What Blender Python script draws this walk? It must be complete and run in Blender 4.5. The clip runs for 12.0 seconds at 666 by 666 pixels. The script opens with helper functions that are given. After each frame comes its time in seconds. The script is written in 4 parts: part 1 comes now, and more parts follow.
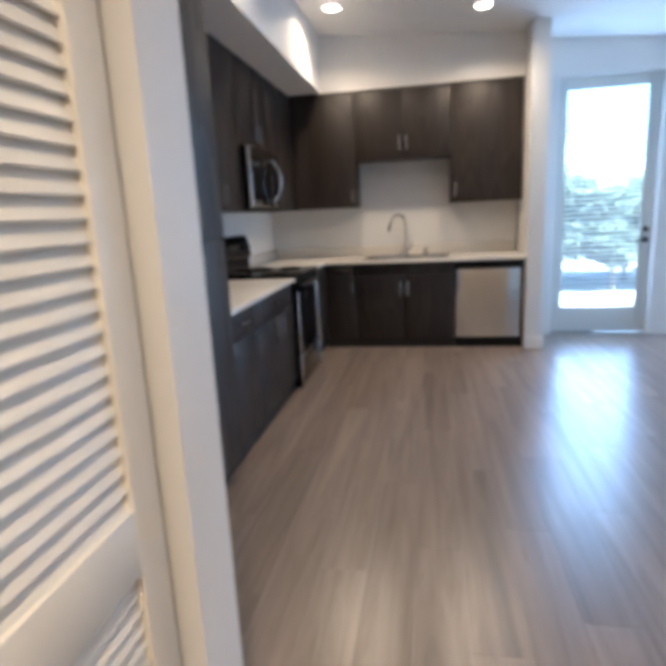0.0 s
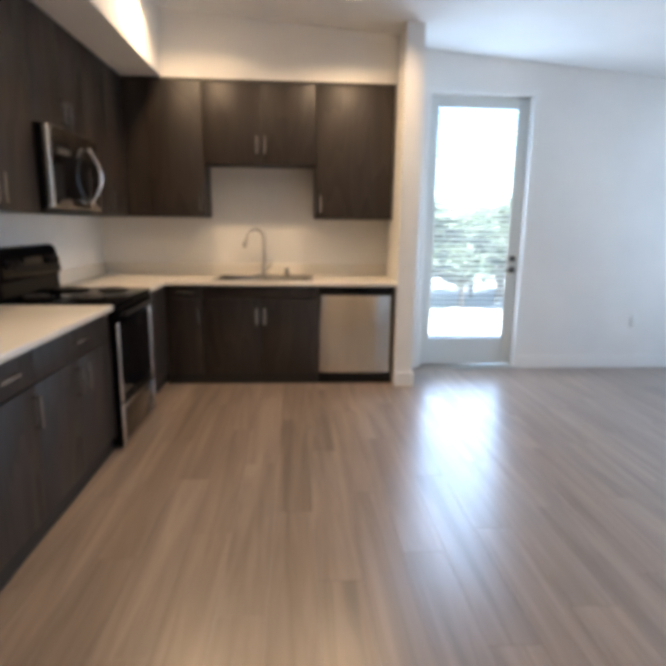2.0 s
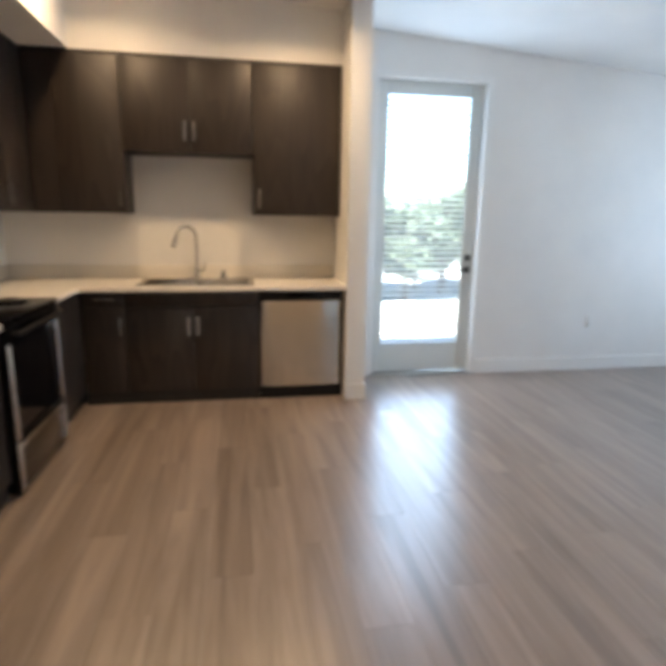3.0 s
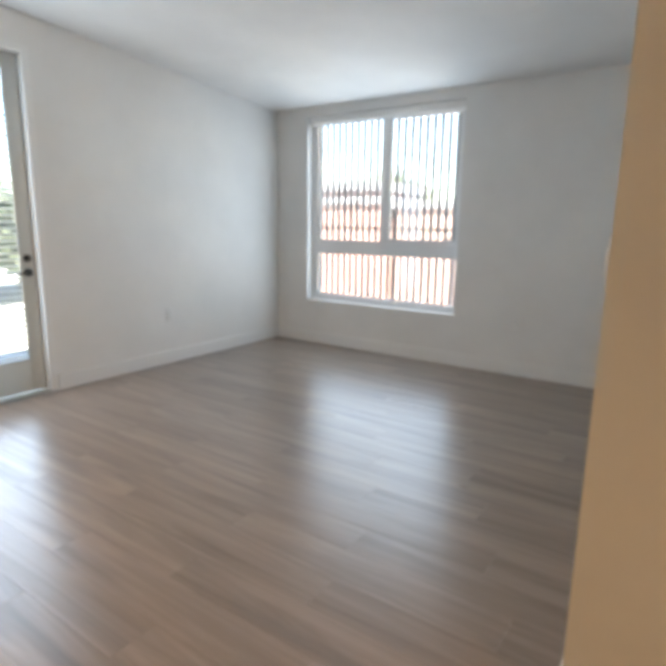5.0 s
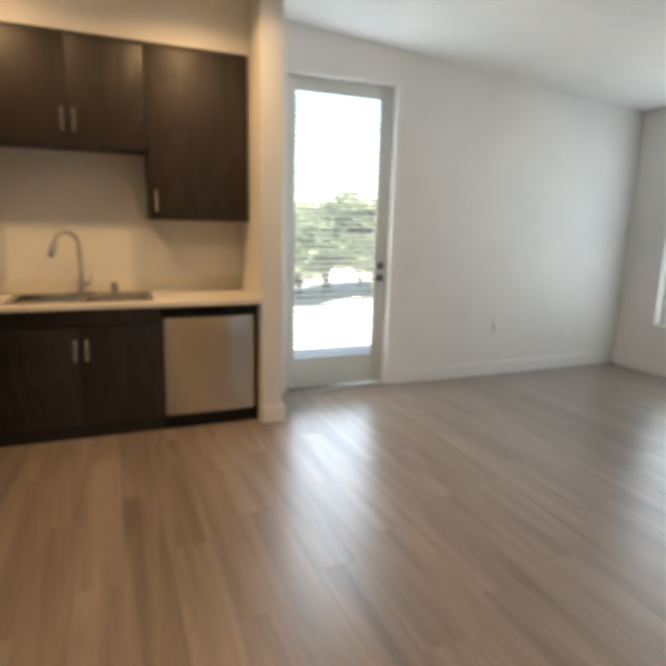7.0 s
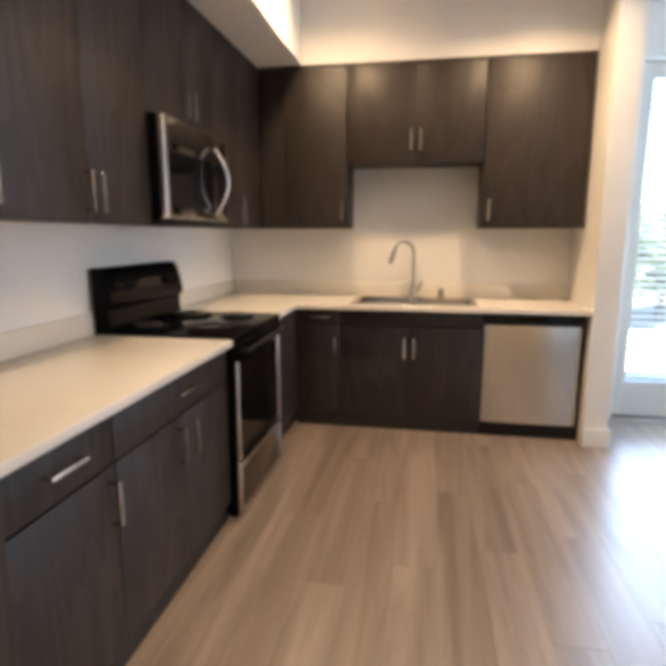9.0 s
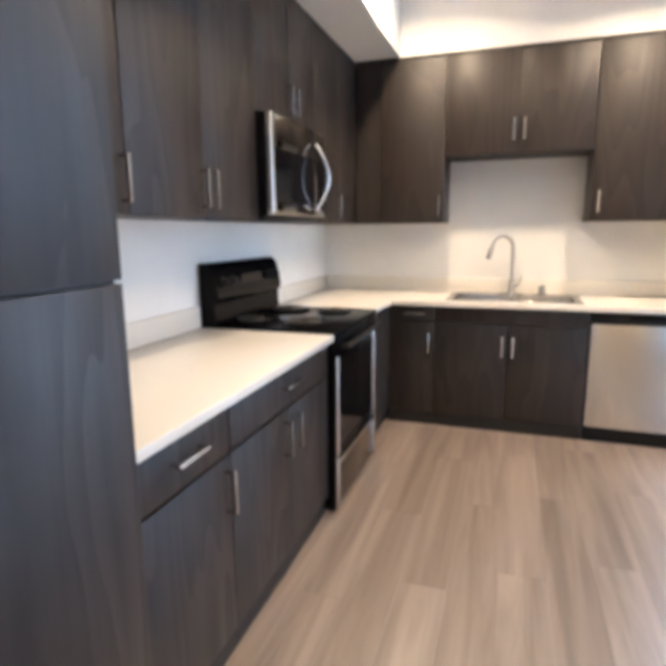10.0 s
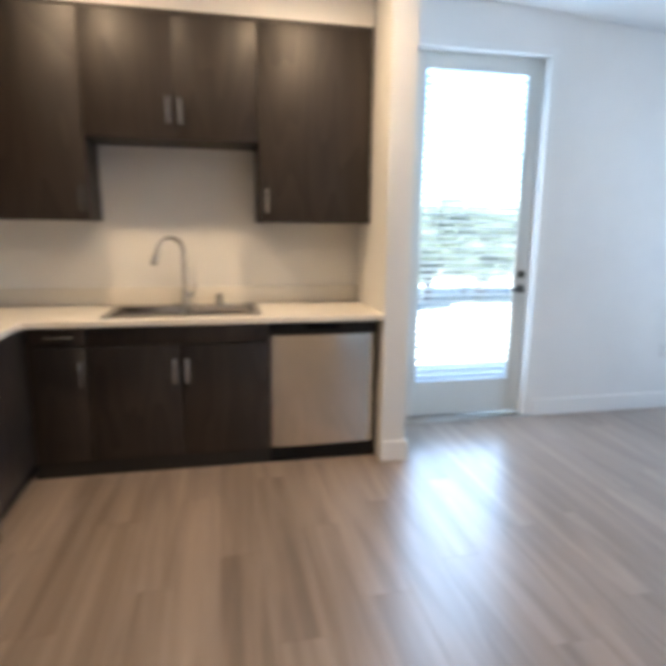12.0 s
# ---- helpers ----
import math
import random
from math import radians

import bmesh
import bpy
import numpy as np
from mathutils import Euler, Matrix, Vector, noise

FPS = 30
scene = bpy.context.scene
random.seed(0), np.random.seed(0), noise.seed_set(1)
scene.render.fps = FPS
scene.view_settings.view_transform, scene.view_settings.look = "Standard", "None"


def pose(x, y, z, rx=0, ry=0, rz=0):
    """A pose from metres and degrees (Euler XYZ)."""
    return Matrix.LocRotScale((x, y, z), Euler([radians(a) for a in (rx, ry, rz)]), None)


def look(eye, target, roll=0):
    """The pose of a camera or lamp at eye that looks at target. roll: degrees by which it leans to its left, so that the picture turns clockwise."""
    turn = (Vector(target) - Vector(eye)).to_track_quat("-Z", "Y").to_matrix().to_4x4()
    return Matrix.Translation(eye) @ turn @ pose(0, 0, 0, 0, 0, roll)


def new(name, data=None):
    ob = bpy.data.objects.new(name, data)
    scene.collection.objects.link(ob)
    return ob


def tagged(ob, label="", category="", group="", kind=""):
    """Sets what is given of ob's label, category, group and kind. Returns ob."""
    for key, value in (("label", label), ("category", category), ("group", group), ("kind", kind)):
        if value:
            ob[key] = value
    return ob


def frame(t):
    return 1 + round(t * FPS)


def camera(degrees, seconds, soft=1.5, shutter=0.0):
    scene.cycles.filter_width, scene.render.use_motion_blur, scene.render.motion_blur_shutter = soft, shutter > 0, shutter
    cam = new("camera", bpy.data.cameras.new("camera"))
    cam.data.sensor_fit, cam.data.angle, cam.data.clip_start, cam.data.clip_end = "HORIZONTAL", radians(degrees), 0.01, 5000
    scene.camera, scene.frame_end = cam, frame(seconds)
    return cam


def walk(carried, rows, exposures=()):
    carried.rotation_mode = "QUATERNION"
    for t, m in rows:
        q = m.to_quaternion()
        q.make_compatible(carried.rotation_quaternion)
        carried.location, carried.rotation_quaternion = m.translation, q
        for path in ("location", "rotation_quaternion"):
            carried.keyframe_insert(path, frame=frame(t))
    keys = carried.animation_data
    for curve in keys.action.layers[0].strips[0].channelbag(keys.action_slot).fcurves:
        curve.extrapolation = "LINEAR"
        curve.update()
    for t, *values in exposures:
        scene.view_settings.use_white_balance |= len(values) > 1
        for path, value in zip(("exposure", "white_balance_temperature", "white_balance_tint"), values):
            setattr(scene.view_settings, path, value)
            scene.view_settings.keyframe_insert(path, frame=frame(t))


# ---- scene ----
cam = camera(63.4, 12.0, soft=6.0, shutter=0.5)
PATH = [
    (0, (0.543, 0.25, 1.334), (0.186, 2.17, 0.905), -2.8),
    (0.5, (0.575, 0.358, 1.331), (0.411, 2.303, 0.892), -2.7),
    (1, (0.621, 0.607, 1.335), (0.345, 2.55, 0.951), -2.6),
    (1.5, (0.606, 0.84, 1.32), (0.451, 2.789, 0.902), 0.4),
    (1.7, (0.579, 0.952, 1.342), (0.545, 2.913, 0.947), 0.9),
    (2, (0.578, 1.07, 1.348), (0.716, 3.026, 0.953), 0.8),
    (2.5, (0.563, 1.311, 1.345), (0.775, 3.262, 0.961), -0.4),
    (3, (0.628, 1.529, 1.384), (0.965, 3.456, 0.965), 0.9),
    (3.5, (0.631, 1.663, 1.348), (1.58, 3.385, 0.984), 2.0),
    (3.7, (0.637, 1.719, 1.336), (1.781, 3.32, 0.976), 1.0),
    (5.3, (0.583, 1.89, 1.341), (2.203, 2.992, 0.942), 1.0),
    (5.5, (0.584, 1.911, 1.358), (2.134, 3.109, 0.954), 1.0),
    (6, (0.542, 1.945, 1.348), (1.862, 3.395, 0.953), 1.0),
    (6.5, (0.525, 1.938, 1.377), (1.561, 3.602, 0.979), 1.2),
    (7, (0.49, 1.938, 1.393), (1.237, 3.75, 0.997), 1.4),
    (7.2, (0.461, 1.929, 1.387), (1.099, 3.784, 0.997), 1.3),
    (8.8, (0.402, 1.932, 1.328), (0.154, 3.886, 0.978), 0.1),
    (9, (0.392, 1.922, 1.345), (0.056, 3.861, 0.987), 0.1),
    (9.5, (0.33, 1.921, 1.344), (-0.206, 3.813, 0.982), -0.3),
    (10, (0.282, 1.922, 1.341), (-0.332, 3.789, 0.969), -0.4),
    (10.5, (0.253, 1.94, 1.331), (-0.242, 3.837, 0.931), -1.1),
    (11, (0.295, 2.103, 1.317), (-0.058, 4.024, 0.89), -2.1),
    (11.5, (0.424, 2.345, 1.33), (0.314, 4.307, 0.958), -1.4),
    (12, (0.519, 2.561, 1.365), (0.917, 4.483, 0.982), 0.6),
]
EXPOSURES = [(0.0, 4.25, 5400, 9), (1.2, 4.3, 6000, 11), (2.5, 4.4, 6900, 12), (3.5, 4.1, 7100, 11), (5.5, 4.0, 8300, 14), (6.0, 3.85, 7900, 13), (6.4, 3.85, 8400, 13), (7.0, 3.95, 8900, 13), (8.9, 4.6, 7100, 13), (9.5, 5.15, 6250, 12), (10.0, 5.33, 5700, 9), (10.5, 5.25, 5500, 8), (11.0, 5.18, 5600, 8), (12.0, 4.5, 6350, 10)]
walk(cam, [(t, look(eye, target, roll)) for t, eye, target, roll in PATH], EXPOSURES)

# ---- world and light ----
SUN_AZ, SUN_EL = radians(225), radians(50)
world = bpy.data.worlds.new("sky_world")
scene.world = world
world.use_nodes = True
wn, wl = world.node_tree.nodes, world.node_tree.links
sky = wn.new("ShaderNodeTexSky")
sky.sky_type, sky.sun_disc = "NISHITA", False
sky.sun_elevation, sky.sun_rotation = SUN_EL, SUN_AZ
sky.air_density, sky.dust_density, sky.ozone_density = 1.0, 0.3, 2.5
wl.new(sky.outputs[0], wn["Background"].inputs[0])
wn["Background"].inputs[1].default_value = 0.068

sun = new("sun", bpy.data.lights.new("sun", "SUN"))
sun.data.energy, sun.data.angle, sun.data.color = 5.0, radians(0.6), (1.0, 0.95, 0.88)
sun.matrix_world = look((20 * math.sin(SUN_AZ) * math.cos(SUN_EL), 20 * math.cos(SUN_AZ) * math.cos(SUN_EL), 20 * math.sin(SUN_EL)), (0, 0, 0))


WATTS, LENS, WARM = 1.05, 1.1, (1.0, 0.72, 0.44)


def skylight(name, target, place, width, height, watts, color):
    """Stands in an opening for the light of the sky beyond it."""
    lamp = new(name, bpy.data.lights.new(name, "AREA"))
    lamp.data.shape, lamp.data.size, lamp.data.size_y = "RECTANGLE", width, height
    lamp.data.energy, lamp.data.color = watts, color
    lamp.matrix_world = look(place, target)


skylight("door_skylight", (2.222, 0.0, 1.33), (2.222, 6.100, 1.33), 0.73, 2.10, 1.65, (0.50, 0.72, 1.0))
skylight("window_skylight", (0.0, 4.72, 1.42), (5.538, 4.72, 1.42), 1.66, 1.78, 2.05, (0.50, 0.72, 1.0))


# ---- materials ----
def material(name, base=(0.5, 0.5, 0.5), rough=0.5, metal=0.0, coat=0.0):
    m = bpy.data.materials.new(name)
    m.use_nodes = True
    b = m.node_tree.nodes["Principled BSDF"]
    b.inputs["Base Color"].default_value = (*base, 1)
    b.inputs["Roughness"].default_value = rough
    b.inputs["Metallic"].default_value = metal
    b.inputs["Coat Weight"].default_value = coat
    return m


def node(m, kind, **sets):
    n = m.node_tree.nodes.new(kind)
    for key, value in sets.items():
        n.inputs[key.replace("_", " ")].default_value = value
    return n


def link(m, a, out, b, into):
    m.node_tree.links.new(a.outputs[out], b.inputs[into])


def ramp(m, stops):
    r = m.node_tree.nodes.new("ShaderNodeValToRGB")
    el = r.color_ramp.elements
    while len(el) < len(stops):
        el.new(0.5)
    for e, (p, c) in zip(el, stops):
        e.position, e.color = p, (*c, 1)
    return r


def coords(m, scale, spin=(0, 0, 0)):
    tc = m.node_tree.nodes.new("ShaderNodeTexCoord")
    mp = m.node_tree.nodes.new("ShaderNodeMapping")
    mp.inputs["Scale"].default_value = scale
    mp.inputs["Rotation"].default_value = spin
    link(m, tc, "Object", mp, "Vector")
    return mp


def principled(m):
    return m.node_tree.nodes["Principled BSDF"]


def bumped(m, source, out, strength, distance):
    bp = node(m, "ShaderNodeBump", Strength=strength, Distance=distance)
    link(m, source, out, bp, "Height")
    link(m, bp, "Normal", principled(m), "Normal")
    return bp


def paint(name, base, rough=0.6, grain=0.15, wear=0.05):
    """Roller-painted drywall or trim: faint orange peel and slow tone drift."""
    m = material(name, base, rough)
    fine = node(m, "ShaderNodeTexNoise", Scale=180.0, Detail=3.0)
    link(m, coords(m, (1, 1, 1)), "Vector", fine, "Vector")
    bumped(m, fine, "Fac", grain, 0.002)
    slow = node(m, "ShaderNodeTexNoise", Scale=1.3, Detail=4.0, Roughness=0.6)
    link(m, coords(m, (1, 1, 1)), "Vector", slow, "Vector")
    lo, hi = [c * (1 - wear) for c in base], [min(1, c * (1 + wear)) for c in base]
    r = ramp(m, [(0.3, lo), (0.7, hi)])
    link(m, slow, "Fac", r, "Fac")
    link(m, r, "Color", principled(m), "Base Color")
    return m


def wood_laminate(name, dark, light, rough, axis):
    """Textured laminate with stretched grain along one axis and a few cathedral figures."""
    m = material(name, dark, rough)
    long, cross = 1.5, 38.0
    scale = [cross, cross, cross]
    scale["xyz".index(axis)] = long
    info = m.node_tree.nodes.new("ShaderNodeObjectInfo")
    mp = coords(m, scale)
    shift = m.node_tree.nodes.new("ShaderNodeVectorMath")
    shift.operation = "MULTIPLY_ADD"
    link(m, info, "Random", shift, 0)
    shift.inputs[1].default_value = (37, 21, 53)
    link(m, mp, "Vector", shift, 2)
    g = node(m, "ShaderNodeTexNoise", Scale=1.0, Detail=7.0, Roughness=0.65, Distortion=0.6)
    link(m, shift, "Vector", g, "Vector")
    broad = node(m, "ShaderNodeTexNoise", Scale=0.16, Detail=3.0, Distortion=1.5)
    link(m, shift, "Vector", broad, "Vector")
    mix = node(m, "ShaderNodeMix", Factor=0.4)
    mix.data_type = "FLOAT"
    link(m, g, "Fac", mix, 2)
    link(m, broad, "Fac", mix, 3)
    # cathedral figure: warped bands, seen mostly in the sheen
    fig_at = list(scale)
    fig_at = [7.0 if k == cross else 0.9 for k in fig_at]
    shift2 = m.node_tree.nodes.new("ShaderNodeVectorMath")
    shift2.operation = "MULTIPLY_ADD"
    link(m, info, "Random", shift2, 0)
    shift2.inputs[1].default_value = (11, 17, 29)
    link(m, coords(m, fig_at), "Vector", shift2, 2)
    warp = node(m, "ShaderNodeTexNoise", Scale=0.55, Detail=1.5, Distortion=0.3)
    link(m, shift2, "Vector", warp, "Vector")
    bands = m.node_tree.nodes.new("ShaderNodeMath")
    bands.operation = "MULTIPLY"
    bands.inputs[1].default_value = 11.0
    link(m, warp, "Fac", bands, 0)
    saw = m.node_tree.nodes.new("ShaderNodeMath")
    saw.operation = "FRACT"
    link(m, bands, 0, saw, 0)
    both = node(m, "ShaderNodeMix", Factor=0.3)
    both.data_type = "FLOAT"
    link(m, mix, 0, both, 2)
    link(m, saw, 0, both, 3)
    r = ramp(m, [(0.28, dark), (0.68, light)])
    link(m, both, 0, r, "Fac")
    link(m, r, "Color", principled(m), "Base Color")
    bumped(m, both, 0, 0.7, 0.003)
    principled(m).inputs["Specular IOR Level"].default_value = 0.48
    rr = ramp(m, [(0.2, (rough + 0.08,) * 3), (0.65, (rough - 0.08,) * 3)])
    link(m, both, 0, rr, "Fac")
    link(m, rr, "Color", principled(m), "Roughness")
    return m


def brushed(name, base, rough, axis, stretch=0.75):
    m = material(name, base, rough, 1.0)
    scale = [900.0, 900.0, 900.0]
    scale["xyz".index(axis)] = 6.0
    g = node(m, "ShaderNodeTexNoise", Scale=1.0, Detail=4.0)
    link(m, coords(m, scale), "Vector", g, "Vector")
    rr = ramp(m, [(0.3, (rough - 0.015,) * 3), (0.7, (rough + 0.015,) * 3)])
    link(m, g, "Fac", rr, "Fac")
    link(m, rr, "Color", principled(m), "Roughness")
    bumped(m, g, "Fac", 0.03, 0.0002)
    tangent = m.node_tree.nodes.new("ShaderNodeTangent")
    tangent.direction_type, tangent.axis = "RADIAL", "Z"
    link(m, tangent, "Tangent", principled(m), "Tangent")
    principled(m).inputs["Anisotropic"].default_value = stretch
    principled(m).inputs["Anisotropic Rotation"].default_value = 0.25
    return m


def vinyl_plank():
    """Greige oak-look vinyl: a tone for each plank, long streaks, knots and a satin wear layer."""
    m = material("vinyl_plank_oak", (0.3, 0.24, 0.19), 0.3)
    info = m.node_tree.nodes.new("ShaderNodeObjectInfo")
    shift = m.node_tree.nodes.new("ShaderNodeVectorMath")
    shift.operation = "MULTIPLY_ADD"
    link(m, info, "Random", shift, 0)
    shift.inputs[1].default_value = (71, 33, 5)
    link(m, coords(m, (12, 0.7, 1)), "Vector", shift, 2)
    g = node(m, "ShaderNodeTexNoise", Scale=1.0, Detail=8.0, Roughness=0.62, Distortion=0.9)
    link(m, shift, "Vector", g, "Vector")
    broad = node(m, "ShaderNodeTexNoise", Scale=0.55, Detail=2.5, Distortion=0.7)
    link(m, shift, "Vector", broad, "Vector")
    tone = ramp(m, [(0.0, (0.218, 0.166, 0.133)), (0.35, (0.234, 0.180, 0.146)), (0.7, (0.246, 0.191, 0.157)), (1.0, (0.262, 0.206, 0.170))])
    link(m, info, "Random", tone, "Fac")
    streak = ramp(m, [(0.34, (0.68, 0.67, 0.66)), (0.5, (0.98, 0.98, 0.98)), (0.66, (1.24, 1.24, 1.23))])
    link(m, g, "Fac", streak, "Fac")
    slow = ramp(m, [(0.33, (0.82, 0.81, 0.80)), (0.5, (1.0, 1.0, 1.0)), (0.67, (1.13, 1.13, 1.13))])
    link(m, broad, "Fac", slow, "Fac")
    cells = node(m, "ShaderNodeTexVoronoi", Scale=0.22, Randomness=1.0)
    link(m, shift, "Vector", cells, "Vector")
    knot = ramp(m, [(0.018, (0.45, 0.42, 0.40)), (0.05, (1.0, 1.0, 1.0))])
    link(m, cells, "Distance", knot, "Fac")
    last = tone
    for s in (streak, slow, knot):
        mul = m.node_tree.nodes.new("ShaderNodeMix")
        mul.data_type, mul.blend_type = "RGBA", "MULTIPLY"
        mul.inputs[0].default_value = 1.0
        link(m, last, 2 if last.bl_idname == "ShaderNodeMix" else "Color", mul, 6)
        link(m, s, "Color", mul, 7)
        last = mul
    link(m, last, 2, principled(m), "Base Color")
    rr = ramp(m, [(0.3, (0.34,) * 3), (0.7, (0.27,) * 3)])
    principled(m).inputs["Specular IOR Level"].default_value = 0.9
    principled(m).inputs["Coat Weight"].default_value = 0.28
    principled(m).inputs["Coat Roughness"].default_value = 0.33
    link(m, g, "Fac", rr, "Fac")
    link(m, rr, "Color", principled(m), "Roughness")
    bumped(m, broad, "Fac", 0.05, 0.001)
    return m


def glazing():
    m = bpy.data.materials.new("clear_glass")
    m.use_nodes = True
    nt = m.node_tree
    nt.nodes.remove(nt.nodes["Principled BSDF"])
    tr = nt.nodes.new("ShaderNodeBsdfTransparent")
    tr.inputs[0].default_value = (0.915, 0.955, 0.975, 1)
    gl = nt.nodes.new("ShaderNodeBsdfGlossy")
    gl.inputs["Roughness"].default_value = 0.02
    fr = nt.nodes.new("ShaderNodeFresnel")
    mx = nt.nodes.new("ShaderNodeMixShader")
    link(m, fr, 0, mx, 0)
    link(m, tr, 0, mx, 1)
    link(m, gl, 0, mx, 2)
    link(m, mx, 0, nt.nodes["Material Output"], 0)
    return m


WALL = paint("wall_paint_white", (0.78, 0.765, 0.74), 0.55)
CEIL = paint("ceiling_paint_white", (0.80, 0.80, 0.79), 0.7)
TRIM = paint("trim_paint_white", (0.80, 0.79, 0.77), 0.35, 0.04, 0.02)
LOUVER = paint("closet_door_paint_cream", (0.76, 0.72, 0.64), 0.32, 0.04, 0.03)
DOORPAINT = paint("door_paint_pale_grey", (0.69, 0.70, 0.67), 0.35, 0.04, 0.03)
ESPRESSO = wood_laminate("espresso_laminate", (0.0155, 0.0108, 0.0086), (0.0330, 0.0236, 0.0194), 0.50, "z")
TOE = material("toe_kick_black", (0.012, 0.011, 0.010), 0.5)
QUARTZ = paint("quartz_white", (0.73, 0.69, 0.62), 0.25, 0.0, 0.03)
STEEL = brushed("brushed_stainless", (0.52, 0.51, 0.50), 0.38, "z", 0.7)
# Stainless drawer front; the dark floor it mirrors is put into the colour.
MIRRORDARK = brushed("stainless_panel_mirrored_dark", (0.16, 0.15, 0.14), 0.2, "z", 0.3)
STRIP = brushed("oven_strip_stainless", (0.72, 0.71, 0.69), 0.25, "z", 0.5)
STEEL_DARK = brushed("polished_microwave_steel", (0.30, 0.285, 0.27), 0.10, "z", 0.2)
STEEL_V = brushed("satin_stainless_panel", (0.58, 0.56, 0.53), 0.14, "z", 0.4)
BOWL = brushed("sink_bowl_stainless", (0.44, 0.41, 0.38), 0.16, "y")
STEEL_H = brushed("brushed_stainless_cross", (0.52, 0.50, 0.47), 0.24, "y")
NICKEL = brushed("satin_nickel", (0.60, 0.58, 0.55), 0.24, "z")
CHROME = material("polished_chrome", (0.75, 0.75, 0.75), 0.08, 1.0)
BLACK = material("black_enamel", (0.004, 0.004, 0.005), 0.16)
principled(BLACK).inputs["Specular IOR Level"].default_value = 0.08
BLACKPLASTIC = material("black_plastic", (0.010, 0.010, 0.011), 0.45)
principled(BLACKPLASTIC).inputs["Specular IOR Level"].default_value = 0.18
BLACKGLASS = material("black_glass", (0.003, 0.003, 0.004), 0.06)
principled(BLACKGLASS).inputs["Specular IOR Level"].default_value = 0.25
COIL = material("burner_coil_iron", (0.03, 0.028, 0.027), 0.45, 0.4)
PLANK = vinyl_plank()
SUBFLOOR = material("joint_shadow_brown", (0.13, 0.105, 0.085), 0.7)
GLASS = glazing()
PLASTIC = material("white_plastic", (0.78, 0.77, 0.74), 0.35)
VINYLFRAME = paint("vinyl_frame_white", (0.84, 0.85, 0.86), 0.4, 0.03, 0.02)
SLAT = material("blind_slat_white", (0.84, 0.84, 0.83), 0.5)
glowing, both_ways = SLAT.node_tree.nodes.new("ShaderNodeBsdfTranslucent"), SLAT.node_tree.nodes.new("ShaderNodeMixShader")
glowing.inputs[0].default_value = (0.84, 0.84, 0.83, 1)
both_ways.inputs[0].default_value = 0.5
link(SLAT, principled(SLAT), 0, both_ways, 1)
link(SLAT, glowing, 0, both_ways, 2)
link(SLAT, both_ways, 0, SLAT.node_tree.nodes["Material Output"], 0)
DARKMETAL = brushed("dark_bronze_metal", (0.10, 0.095, 0.09), 0.35, "z")
ALU = brushed("threshold_aluminium", (0.55, 0.54, 0.52), 0.35, "x")


# ---- helpers for building ----
ROOT = {}


def origin_of(ob):
    while ob.parent:
        ob = ob.parent
    return Vector(ROOT.get(ob.name, (0, 0, 0)))


def thing(name, base, label, category, group="", kind=""):
    ob = new(name)
    ob.empty_display_size = 0.1
    ob.location = base
    ROOT[ob.name] = tuple(base)
    return tagged(ob, label, category, group, kind)


def finish(name, bm, mat, smooth=True):
    me = bpy.data.meshes.new(name)
    bmesh.ops.recalc_face_normals(bm, faces=bm.faces)
    bm.to_mesh(me)
    bm.free()
    me.materials.append(mat)
    if smooth:
        me.shade_smooth()
        me.set_sharp_from_angle(angle=radians(38))
    return me


def part(name, bm, mat, parent, label="", category=""):
    """Links a bmesh, given in world places, as one mesh object under a thing or a part."""
    o = origin_of(parent)
    for v in bm.verts:
        v.co -= o
    ob = new(name, finish(name, bm, mat))
    ob.parent = parent
    return tagged(ob, label, category)


def solid(name, bm, mat, label, category, kind="structure"):
    return tagged(new(name, finish(name, bm, mat)), label, category, kind=kind)


def box(bm, x0, x1, y0, y1, z0, z1, bevel=0.0, seg=2):
    vs = [bm.verts.new((x, y, z)) for x in (x0, x1) for y in (y0, y1) for z in (z0, z1)]
    fs = [bm.faces.new([vs[i] for i in q]) for q in ((0, 1, 3, 2), (4, 6, 7, 5), (0, 4, 5, 1), (2, 3, 7, 6), (0, 2, 6, 4), (1, 5, 7, 3))]
    if bevel:
        es = list({e for f in fs for e in f.edges})
        bmesh.ops.bevel(bm, geom=es, offset=bevel, segments=seg, affect="EDGES", profile=0.5)
    return vs


def boxed(*a, **k):
    bm = bmesh.new()
    box(bm, *a, **k)
    return bm


def rod(bm, a, b, r, n=12, r2=None):
    a, b = Vector(a), Vector(b)
    m = Matrix.Translation((a + b) / 2) @ (b - a).to_track_quat("Z", "Y").to_matrix().to_4x4()
    bmesh.ops.create_cone(bm, cap_ends=True, segments=n, radius1=r, radius2=r if r2 is None else r2, depth=(b - a).length, matrix=m)


def tube(bm, pts, r, n=12):
    """A round bar that follows a line of places."""
    pts = [Vector(p) for p in pts]
    rings = []
    side = None
    for i, p in enumerate(pts):
        d = (pts[min(i + 1, len(pts) - 1)] - pts[max(i - 1, 0)]).normalized()
        if side is None:
            side = d.orthogonal().normalized()
        side = (side - d * side.dot(d)).normalized()
        up = d.cross(side)
        rad = r[i] if isinstance(r, (list, tuple)) else r
        rings.append([bm.verts.new(p + rad * (math.cos(2 * math.pi * k / n) * side + math.sin(2 * math.pi * k / n) * up)) for k in range(n)])
    for a, b in zip(rings, rings[1:]):
        for k in range(n):
            bm.faces.new((a[k], a[(k + 1) % n], b[(k + 1) % n], b[k]))
    bm.faces.new(rings[0][::-1])
    bm.faces.new(rings[-1])


